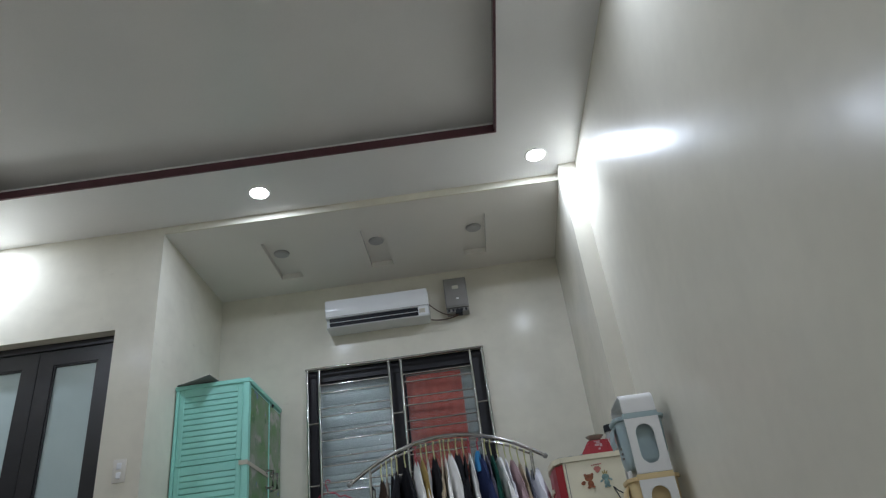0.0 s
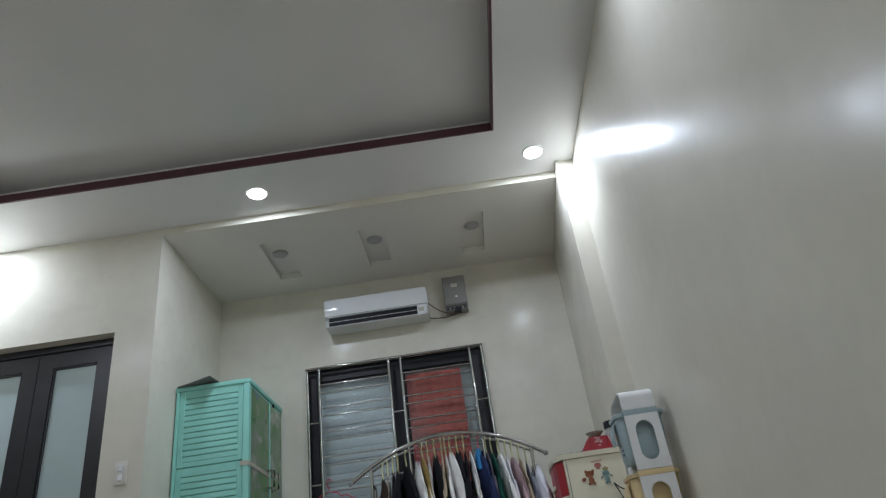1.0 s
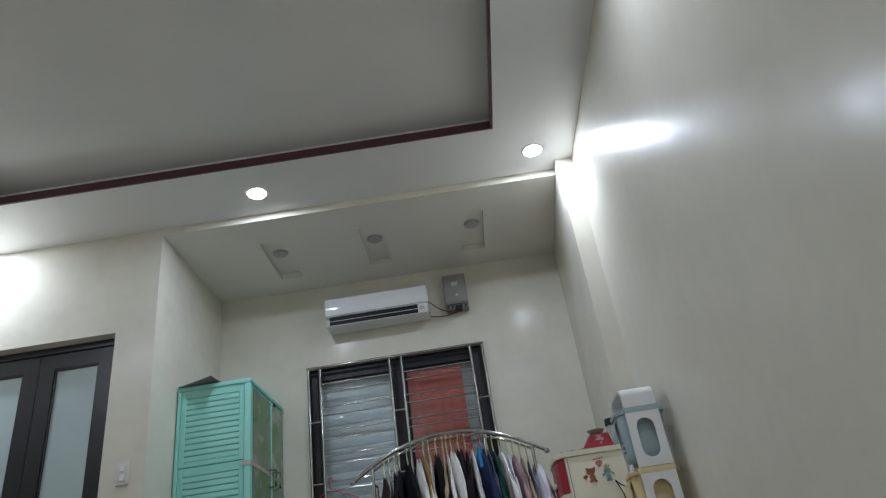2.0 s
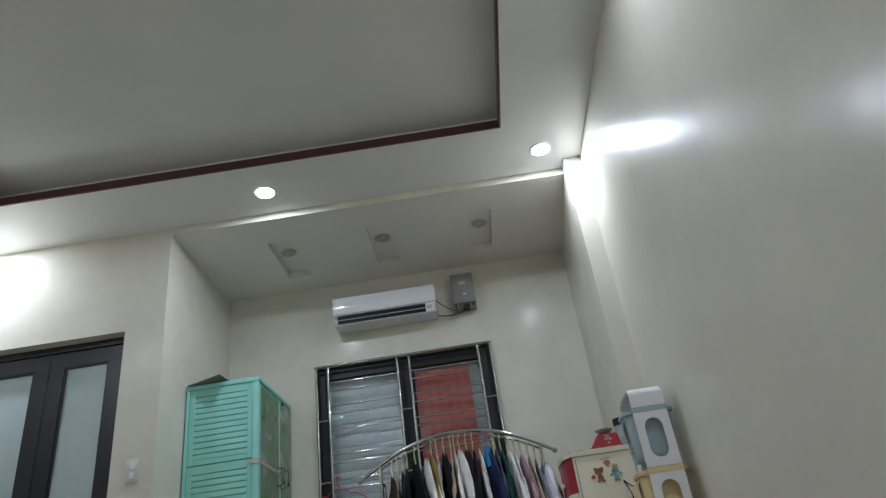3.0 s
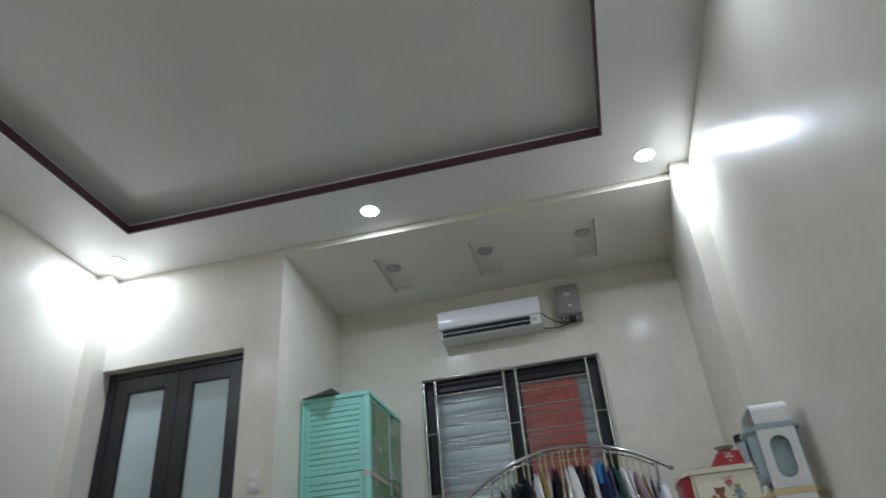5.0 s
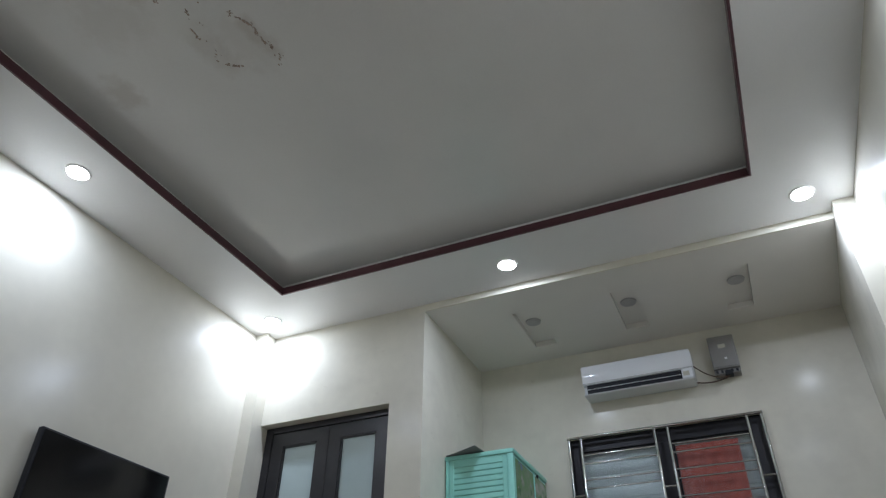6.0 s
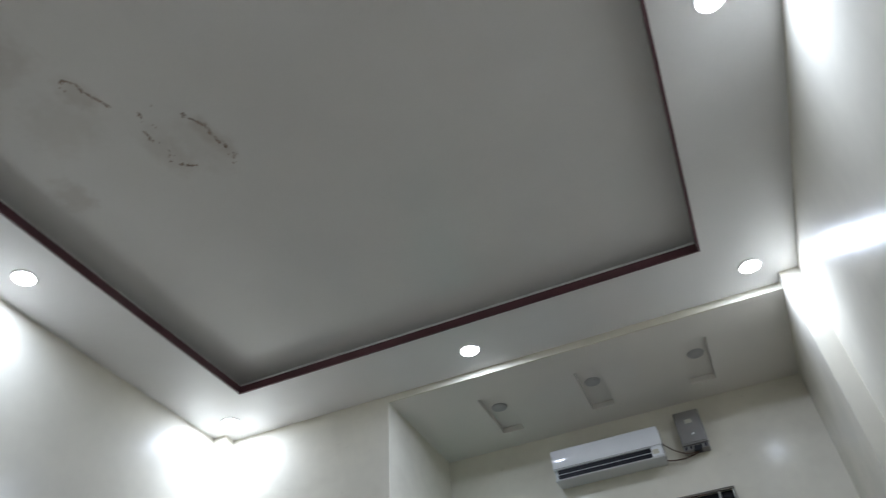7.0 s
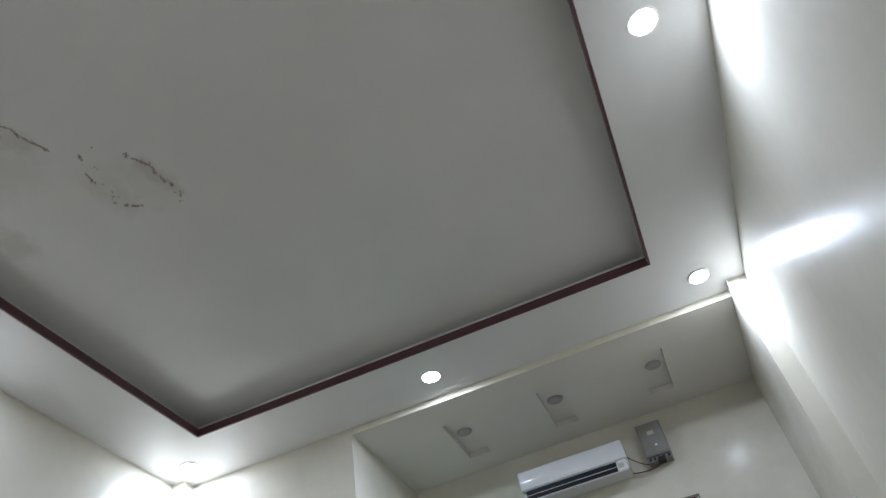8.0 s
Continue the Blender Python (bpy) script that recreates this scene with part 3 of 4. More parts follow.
# a thin sheet that overhangs the front and curls up at its free corner
bd = B()
nu, nv = 14, 12
lay = []
for dz in (0.0, 0.004):
    lay.append([])
    for i in range(nu + 1):
        u = i / nu
        row = []
        for k in range(nv + 1):
            v = k / nv
            x, y = CX0 + 0.004 + 0.250 * u + 0.05 * v, CY0 - 0.012 - 0.085 * u + 0.36 * v
            lift = 0.014 * u ** 1.6 * (1 - v)
            row.append(bd.verts.new((x, y, CZ + 0.0015 + dz + lift)))
        lay[-1].append(row)
for g in lay:
    for i in range(nu):
        for k in range(nv):
            bd.faces.new((g[i][k], g[i + 1][k], g[i + 1][k + 1], g[i][k + 1]))
rim = [(i, 0) for i in range(nu)] + [(nu, k) for k in range(nv)] + [(i, nv) for i in range(nu, 0, -1)] + [(0, k) for k in range(nv, 0, -1)]
for (i, k), (i2, k2) in zip(rim, rim[1:] + rim[:1]):
    bd.faces.new((lay[0][i][k], lay[0][i2][k2], lay[1][i2][k2], lay[1][i][k]))
tagged(part("board", bd, BOARD, smooth=True), "thin grey sheet lying on the cabinet, curling up at one corner", "board")


# ---- garment rack ----
RY = 0.45


def arch_z(x):
    return 1.466 - 0.205 * ((x + 0.965) / 0.60) ** 2


rk = thing("garment_rack", "chromed steel garment rack with an arched top rail", "clothes rack", (0, 0, 0))
for y in (RY, RY + 0.13):
    if y > RY:
        for x in (-1.455, -0.455):
            part("post", tube(B(), [(x, y, 0.10), (x, y, arch_z(x) - 0.10)], 0.010, 10), STEEL, rk, smooth=True)
        continue
    pts = [(-1.585 + 1.215 * k / 40, y, arch_z(-1.585 + 1.215 * k / 40)) for k in range(41)]
    part("rail", tube(B(), pts, 0.0125, 12), STEEL, rk, smooth=True)
    for e in (0, -1):
        s = bmesh.new()
        bmesh.ops.create_uvsphere(s, u_segments=12, v_segments=8, radius=0.0165)
        bmesh.ops.translate(s, verts=s.verts, vec=pts[e])
        part("end_cap", s, GREYBOX, rk, "dull grey end cap", smooth=True)
    for x in (-1.455, -0.455):
        part("post", tube(B(), [(x, y, 0.10), (x, y, arch_z(x) - 0.005)], 0.010, 10), STEEL, rk, smooth=True)
# the hangers hang from an inner rail, a little lower
HY, HD = RY + 0.042, 0.020
part("inner_rail", tube(B(), [(x, HY, arch_z(x) - HD) for x in [-1.46 + 1.01 * k / 32 for k in range(33)]], 0.0075, 10), STEEL, rk, smooth=True)
for x in (-1.455, -0.455):
    part("bracket", tube(B(), [(x, RY, arch_z(x) - HD), (x, HY, arch_z(x) - HD)], 0.006, 8), STEEL, rk, smooth=True)
for x in (-1.455, -0.455):
    part("foot", tube(B(), [(x, RY - 0.15, 0.075), (x, RY + 0.28, 0.075)], 0.012, 10), STEEL, rk, smooth=True)
    part("crossbar", tube(B(), [(x, RY, arch_z(x) - 0.105), (x, RY + 0.13, arch_z(x) - 0.105)], 0.008, 8), STEEL, rk, smooth=True)
    for y in (RY - 0.13, RY + 0.26):
        part("caster", tube(B(), [(x - 0.012, y, 0.032), (x + 0.012, y, 0.032)], 0.032, 16), ACDARK, rk, "black caster wheel", smooth=True)
part("bottom_shelf_bar", tube(B(), [(-1.455, RY, 0.16), (-0.455, RY, 0.16)], 0.010, 10), STEEL, rk, smooth=True)
part("bottom_shelf_bar", tube(B(), [(-1.455, RY + 0.13, 0.16), (-0.455, RY + 0.13, 0.16)], 0.010, 10), STEEL, rk, smooth=True)


def cloth(name, color, var=0.10):
    return mat(name, color, 0.85, var=var, scale=11, fine=500, bump=0.2, spec=0.2)


HANG_G = mat("olive_wire_hanger", (0.60, 0.60, 0.29), 0.4, var=0.05)
HANG_R = mat("pink_red_hanger", (0.52, 0.05, 0.09), 0.35, var=0.05)


def hanger(x, y, z, yaw, m, label):
    """Hook over a rail at (x, y, z), arms along the garment."""
    t = thing("clothes_hanger", label, "hanger", (x, y, z), "hangers on the rack")
    t.rotation_euler = (0, 0, yaw)
    r = 0.0150
    hook = [(0, r * math.sin(a), r * math.cos(a) - 0.0008) for a in [radians(v) for v in range(-110, 91, 20)]]
    hook += [(0, r, -0.03), (0, 0.010, -0.052), (0, 0.0, -0.065), (0, 0, -0.105)]
    part("hook", tube(B(), hook, 0.0044, 8), m, t, smooth=True)
    arm = [(0, -0.125, -0.40), (0, -0.12, -0.385), (0, -0.05, -0.24), (0, 0, -0.105), (0, 0.05, -0.24), (0, 0.12, -0.385), (0, 0.125, -0.40),
           (0, 0.12, -0.405), (0, 0, -0.405), (0, -0.12, -0.405), (0, -0.125, -0.40)]
    part("arms", tube(B(), arm, 0.002, 6), m, t, smooth=True)
    return t


def garment(x, y, z, yaw, m, label, length, thick, seed, sleeve):
    """A shirt hung by its shoulders: a closed, creased body with two sleeves."""
    t = thing("hanging_shirt", label, "shirt", (x, y, z), "clothes on the rack")
    t.rotation_euler = (0, 0, yaw)
    b = B()
    nu, nv = 20, 16
    rings = []
    for v in range(nv + 1):
        f = v / nv
        ring = []
        for u in range(nu * 2):
            a = u / (nu * 2) * math.tau
            s = math.cos(a)
            wide = 0.165 + 0.02 * math.sin(seed * 5) + 0.05 * f + 0.012 * noise.noise((f * 2, seed, 0))
            sy = s * wide
            drop = 0.074 + 0.20 * abs(s) ** 1.25
            zz = -drop * (1 - f) - (drop * 0.15 + length) * f
            fold = 0.009 * f ** 0.6 * math.sin(s * 11 + seed * 3 + 2 * f) + 0.020 * (0.3 + f) * noise.noise((s * 2.2, f * 3.5, seed)) + 0.006 * noise.noise((s * 7, f * 9, seed))
            tx = math.sin(a) * thick * 0.80 * (0.3 + 0.7 * min(1, f * 5)) * (1 - 0.5 * abs(s) ** 6)
            ring.append(b.verts.new((tx + fold + 0.008 * f * math.sin(seed), sy, zz)))
        rings.append(ring)
    for r0, r1 in zip(rings, rings[1:]):
        for u in range(nu * 2):
            b.faces.new((r0[u], r0[(u + 1) % (nu * 2)], r1[(u + 1) % (nu * 2)], r1[u]))
    b.faces.new(rings[0])
    b.faces.new(rings[-1][::-1])
    part("body", b, m, t, smooth=True)
    for sgn in (-1, 1):
        b = B()
        rings = []
        n = 10
        for k in range(n + 1):
            f = k / n
            c = Vector((0.006 * math.sin(seed + 4 * f), sgn * (0.145 + 0.022 * math.sin(min(1, f * 2.5) * 1.5)), -0.275 - sleeve * f))
            ra = (0.020 + thick * 0.4 - 0.004 * f) * (0.45 + 0.55 * min(1, f * 4))
            rings.append([b.verts.new(c + Vector((ra * 0.6 * math.cos(q * math.tau / 12) * (1 + 0.25 * noise.noise((q, f * 4, seed))),
                                                  ra * 1.35 * math.sin(q * math.tau / 12), -sgn * 0.03 * math.sin(q * math.tau / 12)))) for q in range(12)])
        for r0, r1 in zip(rings, rings[1:]):
            for q in range(12):
                b.faces.new((r0[q], r0[(q + 1) % 12], r1[(q + 1) % 12], r1[q]))
        b.faces.new(rings[0])
        b.faces.new(rings[-1][::-1])
        part("sleeve", b, m, t, smooth=True)
    return t


CL = {
    "brown": cloth("brown_cloth", (0.065, 0.040, 0.028)),
    "beige": cloth("beige_cloth", (0.42, 0.36, 0.28)),
    "black": cloth("black_cloth", (0.010, 0.010, 0.013)),
    "charcoal": cloth("charcoal_cloth", (0.035, 0.035, 0.042)),
    "white": cloth("white_cloth", (0.86, 0.84, 0.80), 0.03),
    "mustard": cloth("mustard_cloth", (0.42, 0.30, 0.10)),
    "blue": cloth("bright_blue_cloth", (0.04, 0.23, 0.48)),
    "slate": cloth("slate_grey_cloth", (0.20, 0.215, 0.27)),
    "navy": cloth("navy_cloth", (0.022, 0.034, 0.10)),
    "mauve": cloth("mauve_grey_cloth", (0.125, 0.115, 0.15)),
    "green": cloth("bottle_green_cloth", (0.012, 0.085, 0.062)),
    "pink": cloth("dusty_pink_cloth", (0.52, 0.36, 0.37)),
    "cream": cloth("cream_cloth", (0.58, 0.47, 0.33)),
    "lavender": cloth("pale_lavender_cloth", (0.76, 0.75, 0.79), 0.05),
}
# place along the rail, cloth, half thickness, turn, length, sleeve
WEAR = [(100, "brown", 0.018, 20, 0.70, 0.30), (128, "beige", 0.012, 4, 0.62, 0.25), (158, "black", 0.018, 12, 0.66, 0.30), (184, "charcoal", 0.016, -6, 0.60, 0.25),
        (232, "black", 0.046, 20, 0.78, 0.40), (292, "white", 0.034, 16, 0.74, 0.40), (324, "mustard", 0.018, 16, 0.66, 0.30), (352, "white", 0.014, 4, 0.72, 0.35),
        (392, "black", 0.034, 14, 0.72, 0.35), (430, "cream", 0.008, 2, 0.60, 0.20), (450, "white", 0.014, 8, 0.70, 0.35), (478, "white", 0.034, 18, 0.76, 0.40),
        (516, "black", 0.046, 10, 0.74, 0.35), (552, "black", 0.016, 4, 0.70, 0.30), (584, "white", 0.014, 8, 0.72, 0.38), 
        (634, "navy", 0.050, 16, 0.76, 0.38), (672, "mauve", 0.016, 8, 0.72, 0.34), (700, "green", 0.020, 8, 0.70, 0.34), (738, "white", 0.030, 16, 0.72, 0.36),
        (774, "lavender", 0.012, 6, 0.70, 0.34), (806, "pink", 0.020, 14, 0.52, 0.16), (842, "cream", 0.018, 12, 0.70, 0.34), (876, "slate", 0.010, 4, 0.66, 0.30),
        (918, "lavender", 0.066, 10, 0.72, 0.22)]
for i, (c, key, thick, turn, length, sleeve) in enumerate(WEAR):
    x = -1.39 + (c - 100) / 830 * 0.96
    y = HY
    z = arch_z(x) - HD - 0.005
    red = i in (5, 14, 15)
    hanger(x, y, z, radians(turn), HANG_R if red else HANG_G, "red plastic clothes hanger hooked on the rail" if red else "pale olive clothes hanger hooked on the rail")
    garment(x, y, z, radians(turn), CL[key], key + " cloth shirt on a hanger on the rack", length, thick, i * 1.7 + 0.3, sleeve)

# a small bright blue cloth draped over the navy shirt's hanger
x = -1.39 + (626 - 100) / 830 * 0.96
b = B()
rings = []
for v in range(9):
    f = v / 8
    ring = []
    for u in range(24):
        a = u / 24 * math.tau
        wob = 0.005 * noise.noise((math.cos(a) * 2, f * 3, 9.0))
        ring.append(b.verts.new(((0.010 + 0.016 * f ** 0.5) * math.cos(a) + wob, (0.030 + 0.050 * f) * math.sin(a), -0.070 - 0.085 * f - 0.05 * abs(math.sin(a)) * f + wob)))
    rings.append(ring)
for r0, r1 in zip(rings, rings[1:]):
    for u in range(24):
        b.faces.new((r0[u], r0[(u + 1) % 24], r1[(u + 1) % 24], r1[u]))
b.faces.new(rings[0])
b.faces.new(rings[-1][::-1])
tagged(part("small_cloth", b, CL["blue"], smooth=True, loc=(x, HY, arch_z(x) - HD - 0.005)), "small bright blue cloth draped over a hanger on the rack", "cloth")

# red hanger on the window grille
hz = 1.409 + 0.0075
hg = thing("clothes_hanger", "empty red plastic hanger hooked on the window grille", "hanger", (-1.86, yg, hz))
hg.rotation_euler = (0, 0, radians(82))
r = 0.016
pts = [(0, r * math.sin(a), r * math.cos(a)) for a in [radians(v) for v in range(-110, 91, 20)]]
part("hook", tube(B(), pts + [(0, r, -0.02), (0, 0.004, -0.045), (0, 0, -0.07)], 0.004, 8), HANG_R, hg, smooth=True)
arm = [(0, -0.20, -0.150), (0, -0.12, -0.105), (0, -0.09, -0.112), (0, -0.06, -0.085), (0, 0, -0.070), (0, 0.06, -0.085), (0, 0.09, -0.112), (0, 0.12, -0.105), (0, 0.20, -0.150),
       (0, 0.19, -0.163), (0, -0.19, -0.163), (0, -0.20, -0.150)]
part("arms", tube(B(), arm, 0.005, 8), HANG_R, hg, smooth=True)


# ---- plastic drawer unit by the pillar ----
dr = thing("drawer_unit", "cream plastic drawer unit with red drawer fronts and stickers", "drawers", (0, 0, 0))
QX0, QX1, QY0, QY1, QZ = -0.325, 0.066, 0.05, 0.50, 1.150
part("body", box(B(), QX0, QX1, QY0, QY1, 0.03, QZ - 0.02, 0.006, 2), CREAM, dr, smooth=True)
b = prism(B(), [(QX1, QY0 - 0.006), (QX1, QY1 + 0.006), (QX0 - 0.012, QY1 + 0.006), (QX0 - 0.050, QY1 - 0.06), (QX0 - 0.062, (QY0 + QY1) / 2), (QX0 - 0.050, QY0 + 0.06), (QX0 - 0.012, QY0 - 0.006)], "z", QZ - 0.02, QZ + 0.008)
part("top", b, CREAM, dr)
for k in range(4):
    z1 = QZ - 0.028 - k * 0.272
    z0 = z1 - 0.262
    ol = [(QX0 - 0.002, QY1 - 0.004), (QX0 - 0.038, QY1 - 0.05), (QX0 - 0.050, QY1 - 0.14), (QX0 - 0.050, QY0 + 0.14), (QX0 - 0.038, QY0 + 0.05), (QX0 - 0.002, QY0 + 0.004)]
    d = part("drawer", prism(B(), ol, "z", z0 + 0.085, z1), REDP, dr, "red drawer front")
    part("drawer_base", prism(B(), [(x - 0.004 if x < QX0 - 0.01 else x, y) for x, y in ol], "z", z0, z0 + 0.083), CREAM, d, "cream lower band")
    part("grip", box(B(), QX0 - 0.063, QX0 - 0.048, QY0 + 0.16, QY1 - 0.16, z0 + 0.14, z0 + 0.165, 0.004), CREAM, d)
    part("seam", box(B(), QX0 + 0.012, QX0 + 0.016, QY0 - 0.002, QY0 + 0.001, z0 + 0.003, z1), GREYBOX, dr)
    part("ledge", box(B(), QX0 + 0.02, QX1, QY0 - 0.004, QY0 + 0.001, z0 - 0.007, z0 - 0.001), CREAM, dr)


def decal(name, shapes, material, label):
    b = B()
    for q, (cx, cz, rx, rz, turn) in enumerate(shapes):
        vs = []
        for k in range(20):
            a = k * math.tau / 20
            u, v = rx * math.cos(a), rz * math.sin(a)
            vs.append((cx + u * math.cos(turn) - v * math.sin(turn), cz + u * math.sin(turn) + v * math.cos(turn)))
        prism(b, vs, "y", QY0 - 0.0020 - 0.0004 * q, QY0 - 0.0005)
    part(name, b, material, dr, label)


STK_O = mat("orange_print", (0.48, 0.17, 0.08), 0.4, var=0.2, scale=60)
STK_R = mat("coral_print", (0.62, 0.22, 0.18), 0.4, var=0.1, scale=40)
STK_T = mat("teal_print", (0.32, 0.50, 0.48), 0.4, var=0.2, scale=60)
STK_Y = mat("straw_print", (0.62, 0.48, 0.16), 0.4, var=0.2, scale=60)
decal("sticker", [(-0.197, 1.035, 0.024, 0.018, 0.2), (-0.193, 1.002, 0.016, 0.018, 0), (-0.232, 1.010, 0.013, 0.010, 0.4), (-0.214, 1.048, 0.008, 0.010, 0.6), (-0.178, 1.048, 0.008, 0.010, -0.6), (-0.205, 0.985, 0.009, 0.006, 0), (-0.180, 0.985, 0.009, 0.006, 0)], STK_O, "orange cartoon sticker shape")
decal("sticker", [(-0.150, 1.078, 0.013, 0.010, 0.6), (-0.135, 1.078, 0.013, 0.010, -0.6), (-0.143, 1.066, 0.011, 0.011, 0.78)], STK_R, "coral heart sticker")
decal("sticker", [(-0.108, 1.028, 0.020, 0.017, 0), (-0.106, 0.998, 0.014, 0.018, 0), (-0.132, 1.010, 0.010, 0.005, 0.6), (-0.082, 1.014, 0.010, 0.005, -0.6), (-0.115, 0.980, 0.008, 0.006, 0), (-0.097, 0.980, 0.008, 0.006, 0)], STK_T, "teal cartoon sticker shape")
decal("sticker", [(-0.106, 1.056, 0.004, 0.012, 0), (-0.116, 1.052, 0.004, 0.009, 0.4), (-0.096, 1.052, 0.004, 0.009, -0.4)], STK_Y, "straw yellow sticker tuft")
b = B()
for k in range(5):
    box(b, -0.172 + k * 0.012, -0.164 + k * 0.012, QY0 - 0.0025, QY0 - 0.0005, 1.094 + 0.001 * k, 1.100 + 0.001 * k)
part("sticker_text", b, STK_R, dr, "row of small coral bars")

# on the drawer unit
BZ = QZ + 0.008
# a red packaging box, built in the tapered shape of a basket
bk = thing("basket", "small red packaging box with pale markings on the drawers", "basket", (-0.118, 0.13, BZ))
b = B()
lo, hi = [], []
for sx, sy in ((-1, -1), (1, -1), (1, 1), (-1, 1)):
    lo.append(b.verts.new((sx * 0.092, sy * 0.060, 0)))
    hi.append(b.verts.new((sx * 0.056 + 0.020, sy * 0.050, 0.080)))
b.faces.new(lo[::-1])
for k in range(4):
    b.faces.new((lo[k], lo[(k + 1) % 4], hi[(k + 1) % 4], hi[k]))
b.faces.new(hi)
bmesh.ops.bevel(b, geom=list(b.edges), offset=0.006, segments=2, affect="EDGES")
part("body", b, REDP, bk, smooth=True)
b = B()
for u, v, wd, ht in ((0.012, 0.070, 0.034, 0.005), (0.016, 0.061, 0.020, 0.007), (0.008, 0.050, 0.026, 0.010), (0.030, 0.048, 0.014, 0.016), (0.018, 0.028, 0.012, 0.010)):
    yq = -0.060 + 0.010 * v / 0.092 - 0.0015
    box(b, u - wd / 2, u + wd / 2, yq, yq + 0.001, v - ht / 2, v + ht / 2)
part("marking", b, mat("pale_pink_print", (0.62, 0.42, 0.42), 0.5), bk, "pale pink bars")
part("end_panel", prism(B(), [(-0.052, 0.006), (0.052, 0.006), (0.044, 0.074), (-0.044, 0.074)], "x", 0.0, 0.002), WHITEP, bk, "pale end panel").matrix_local = pose(0.0925, 0, 0, 0, -11, 0)
for sgn in (-1, 1):
    part("rib", box(B(), 0.016 + sgn * 0.050 - 0.003, 0.016 + sgn * 0.050 + 0.003, -0.058, -0.05, 0.01, 0.077), REDP, bk)
jar = thing("glass_jar", "clear glass jar with a dark lid behind the red box", "jar", (0.022, 0.262, BZ - 0.02))
b = B()
prof = [(0.040, 0), (0.045, 0.01), (0.045, 0.135), (0.036, 0.155), (0.036, 0.172)]
rings = [[b.verts.new((q * math.cos(k * math.tau / 20), q * math.sin(k * math.tau / 20), zz)) for k in range(20)] for q, zz in prof]
for r0, r1 in zip(rings, rings[1:]):
    for k in range(20):
        b.faces.new((r0[k], r0[(k + 1) % 20], r1[(k + 1) % 20], r1[k]))
b.faces.new(rings[0][::-1])
b.faces.new(rings[-1])
part("body", b, mat("milky_glass", (0.42, 0.42, 0.40), 0.2, var=0.1), jar, smooth=True)
part("lid", disc(B(), 0, 0, 0.172, 0.212, 0.040, 0.040, 20), ACDARK, jar, "dark screw lid", smooth=True)
part("label_band", disc(B(), 0, 0, 0.085, 0.13, 0.0456, 0.0456, 20), mat("pink_label", (0.50, 0.30, 0.30), 0.5), jar, "pinkish paper label", smooth=True)
bowl = thing("glass_dish", "shallow greenish glass dish resting on the red box", "dish", (-0.105, 0.13, BZ + 0.0805))
b = B()
prof = [(0.018, 0), (0.024, 0.003), (0.052, 0.030), (0.049, 0.030), (0.022, 0.006), (0.005, 0.005)]
rings = [[b.verts.new((q * math.cos(k * math.tau / 24), q * math.sin(k * math.tau / 24), zz)) for k in range(24)] for q, zz in prof]
for r0, r1 in zip(rings, rings[1:]):
    for k in range(24):
        b.faces.new((r0[k], r0[(k + 1) % 24], r1[(k + 1) % 24], r1[k]))
b.faces.new(rings[0][::-1])
b.faces.new(rings[-1])
part("body", b, mat("greenish_glassware", (0.45, 0.46, 0.38), 0.12, var=0.1), bowl, smooth=True)
b = B()
gv = [[b.verts.new((-0.345 + 0.15 * i / 14, 0.07 + 0.12 * k / 8, BZ + 0.004 + 0.016 * abs(noise.noise((i * 0.35, k * 0.4, 5))))) for k in range(9)] for i in range(15)]
for i in range(14):
    for k in range(8):
        b.faces.new((gv[i][k], gv[i + 1][k], gv[i + 1][k + 1], gv[i][k + 1]))
bmesh.ops.solidify(b, geom=list(b.faces), thickness=0.0025)
tagged(part("plastic_bag", b, mat("crumpled_film", (0.60, 0.61, 0.62), 0.25, var=0.05, scale=30), smooth=True), "crumpled pale plastic bag lying on the drawers", "bag")

# ---- stacking rack of tubs against the right-hand wall ----
st = thing("tub_rack", "stacked pale blue and yellow plastic tubs in white frame", "storage rack", (-0.004, -0.62, 0))
RIMS = [(1.172, BLUEP, "pale blue"), (0.895, YELP, "pale yellow"), (0.618, BLUEP, "pale blue"), (0.341, YELP, "pale yellow")]
DEPTH = 0.20


def rounded(hw, hd, r, n=6):
    out = []
    for cx, cy, a0 in ((hw - r, hd - r, 0), (-hw + r, hd - r, 90), (-hw + r, -hd + r, 180), (hw - r, -hd + r, 270)):
        for k in range(n + 1):
            a = radians(a0 + 90 * k / n)
            out.append((cx + r * math.cos(a), cy + r * math.sin(a)))
    return out


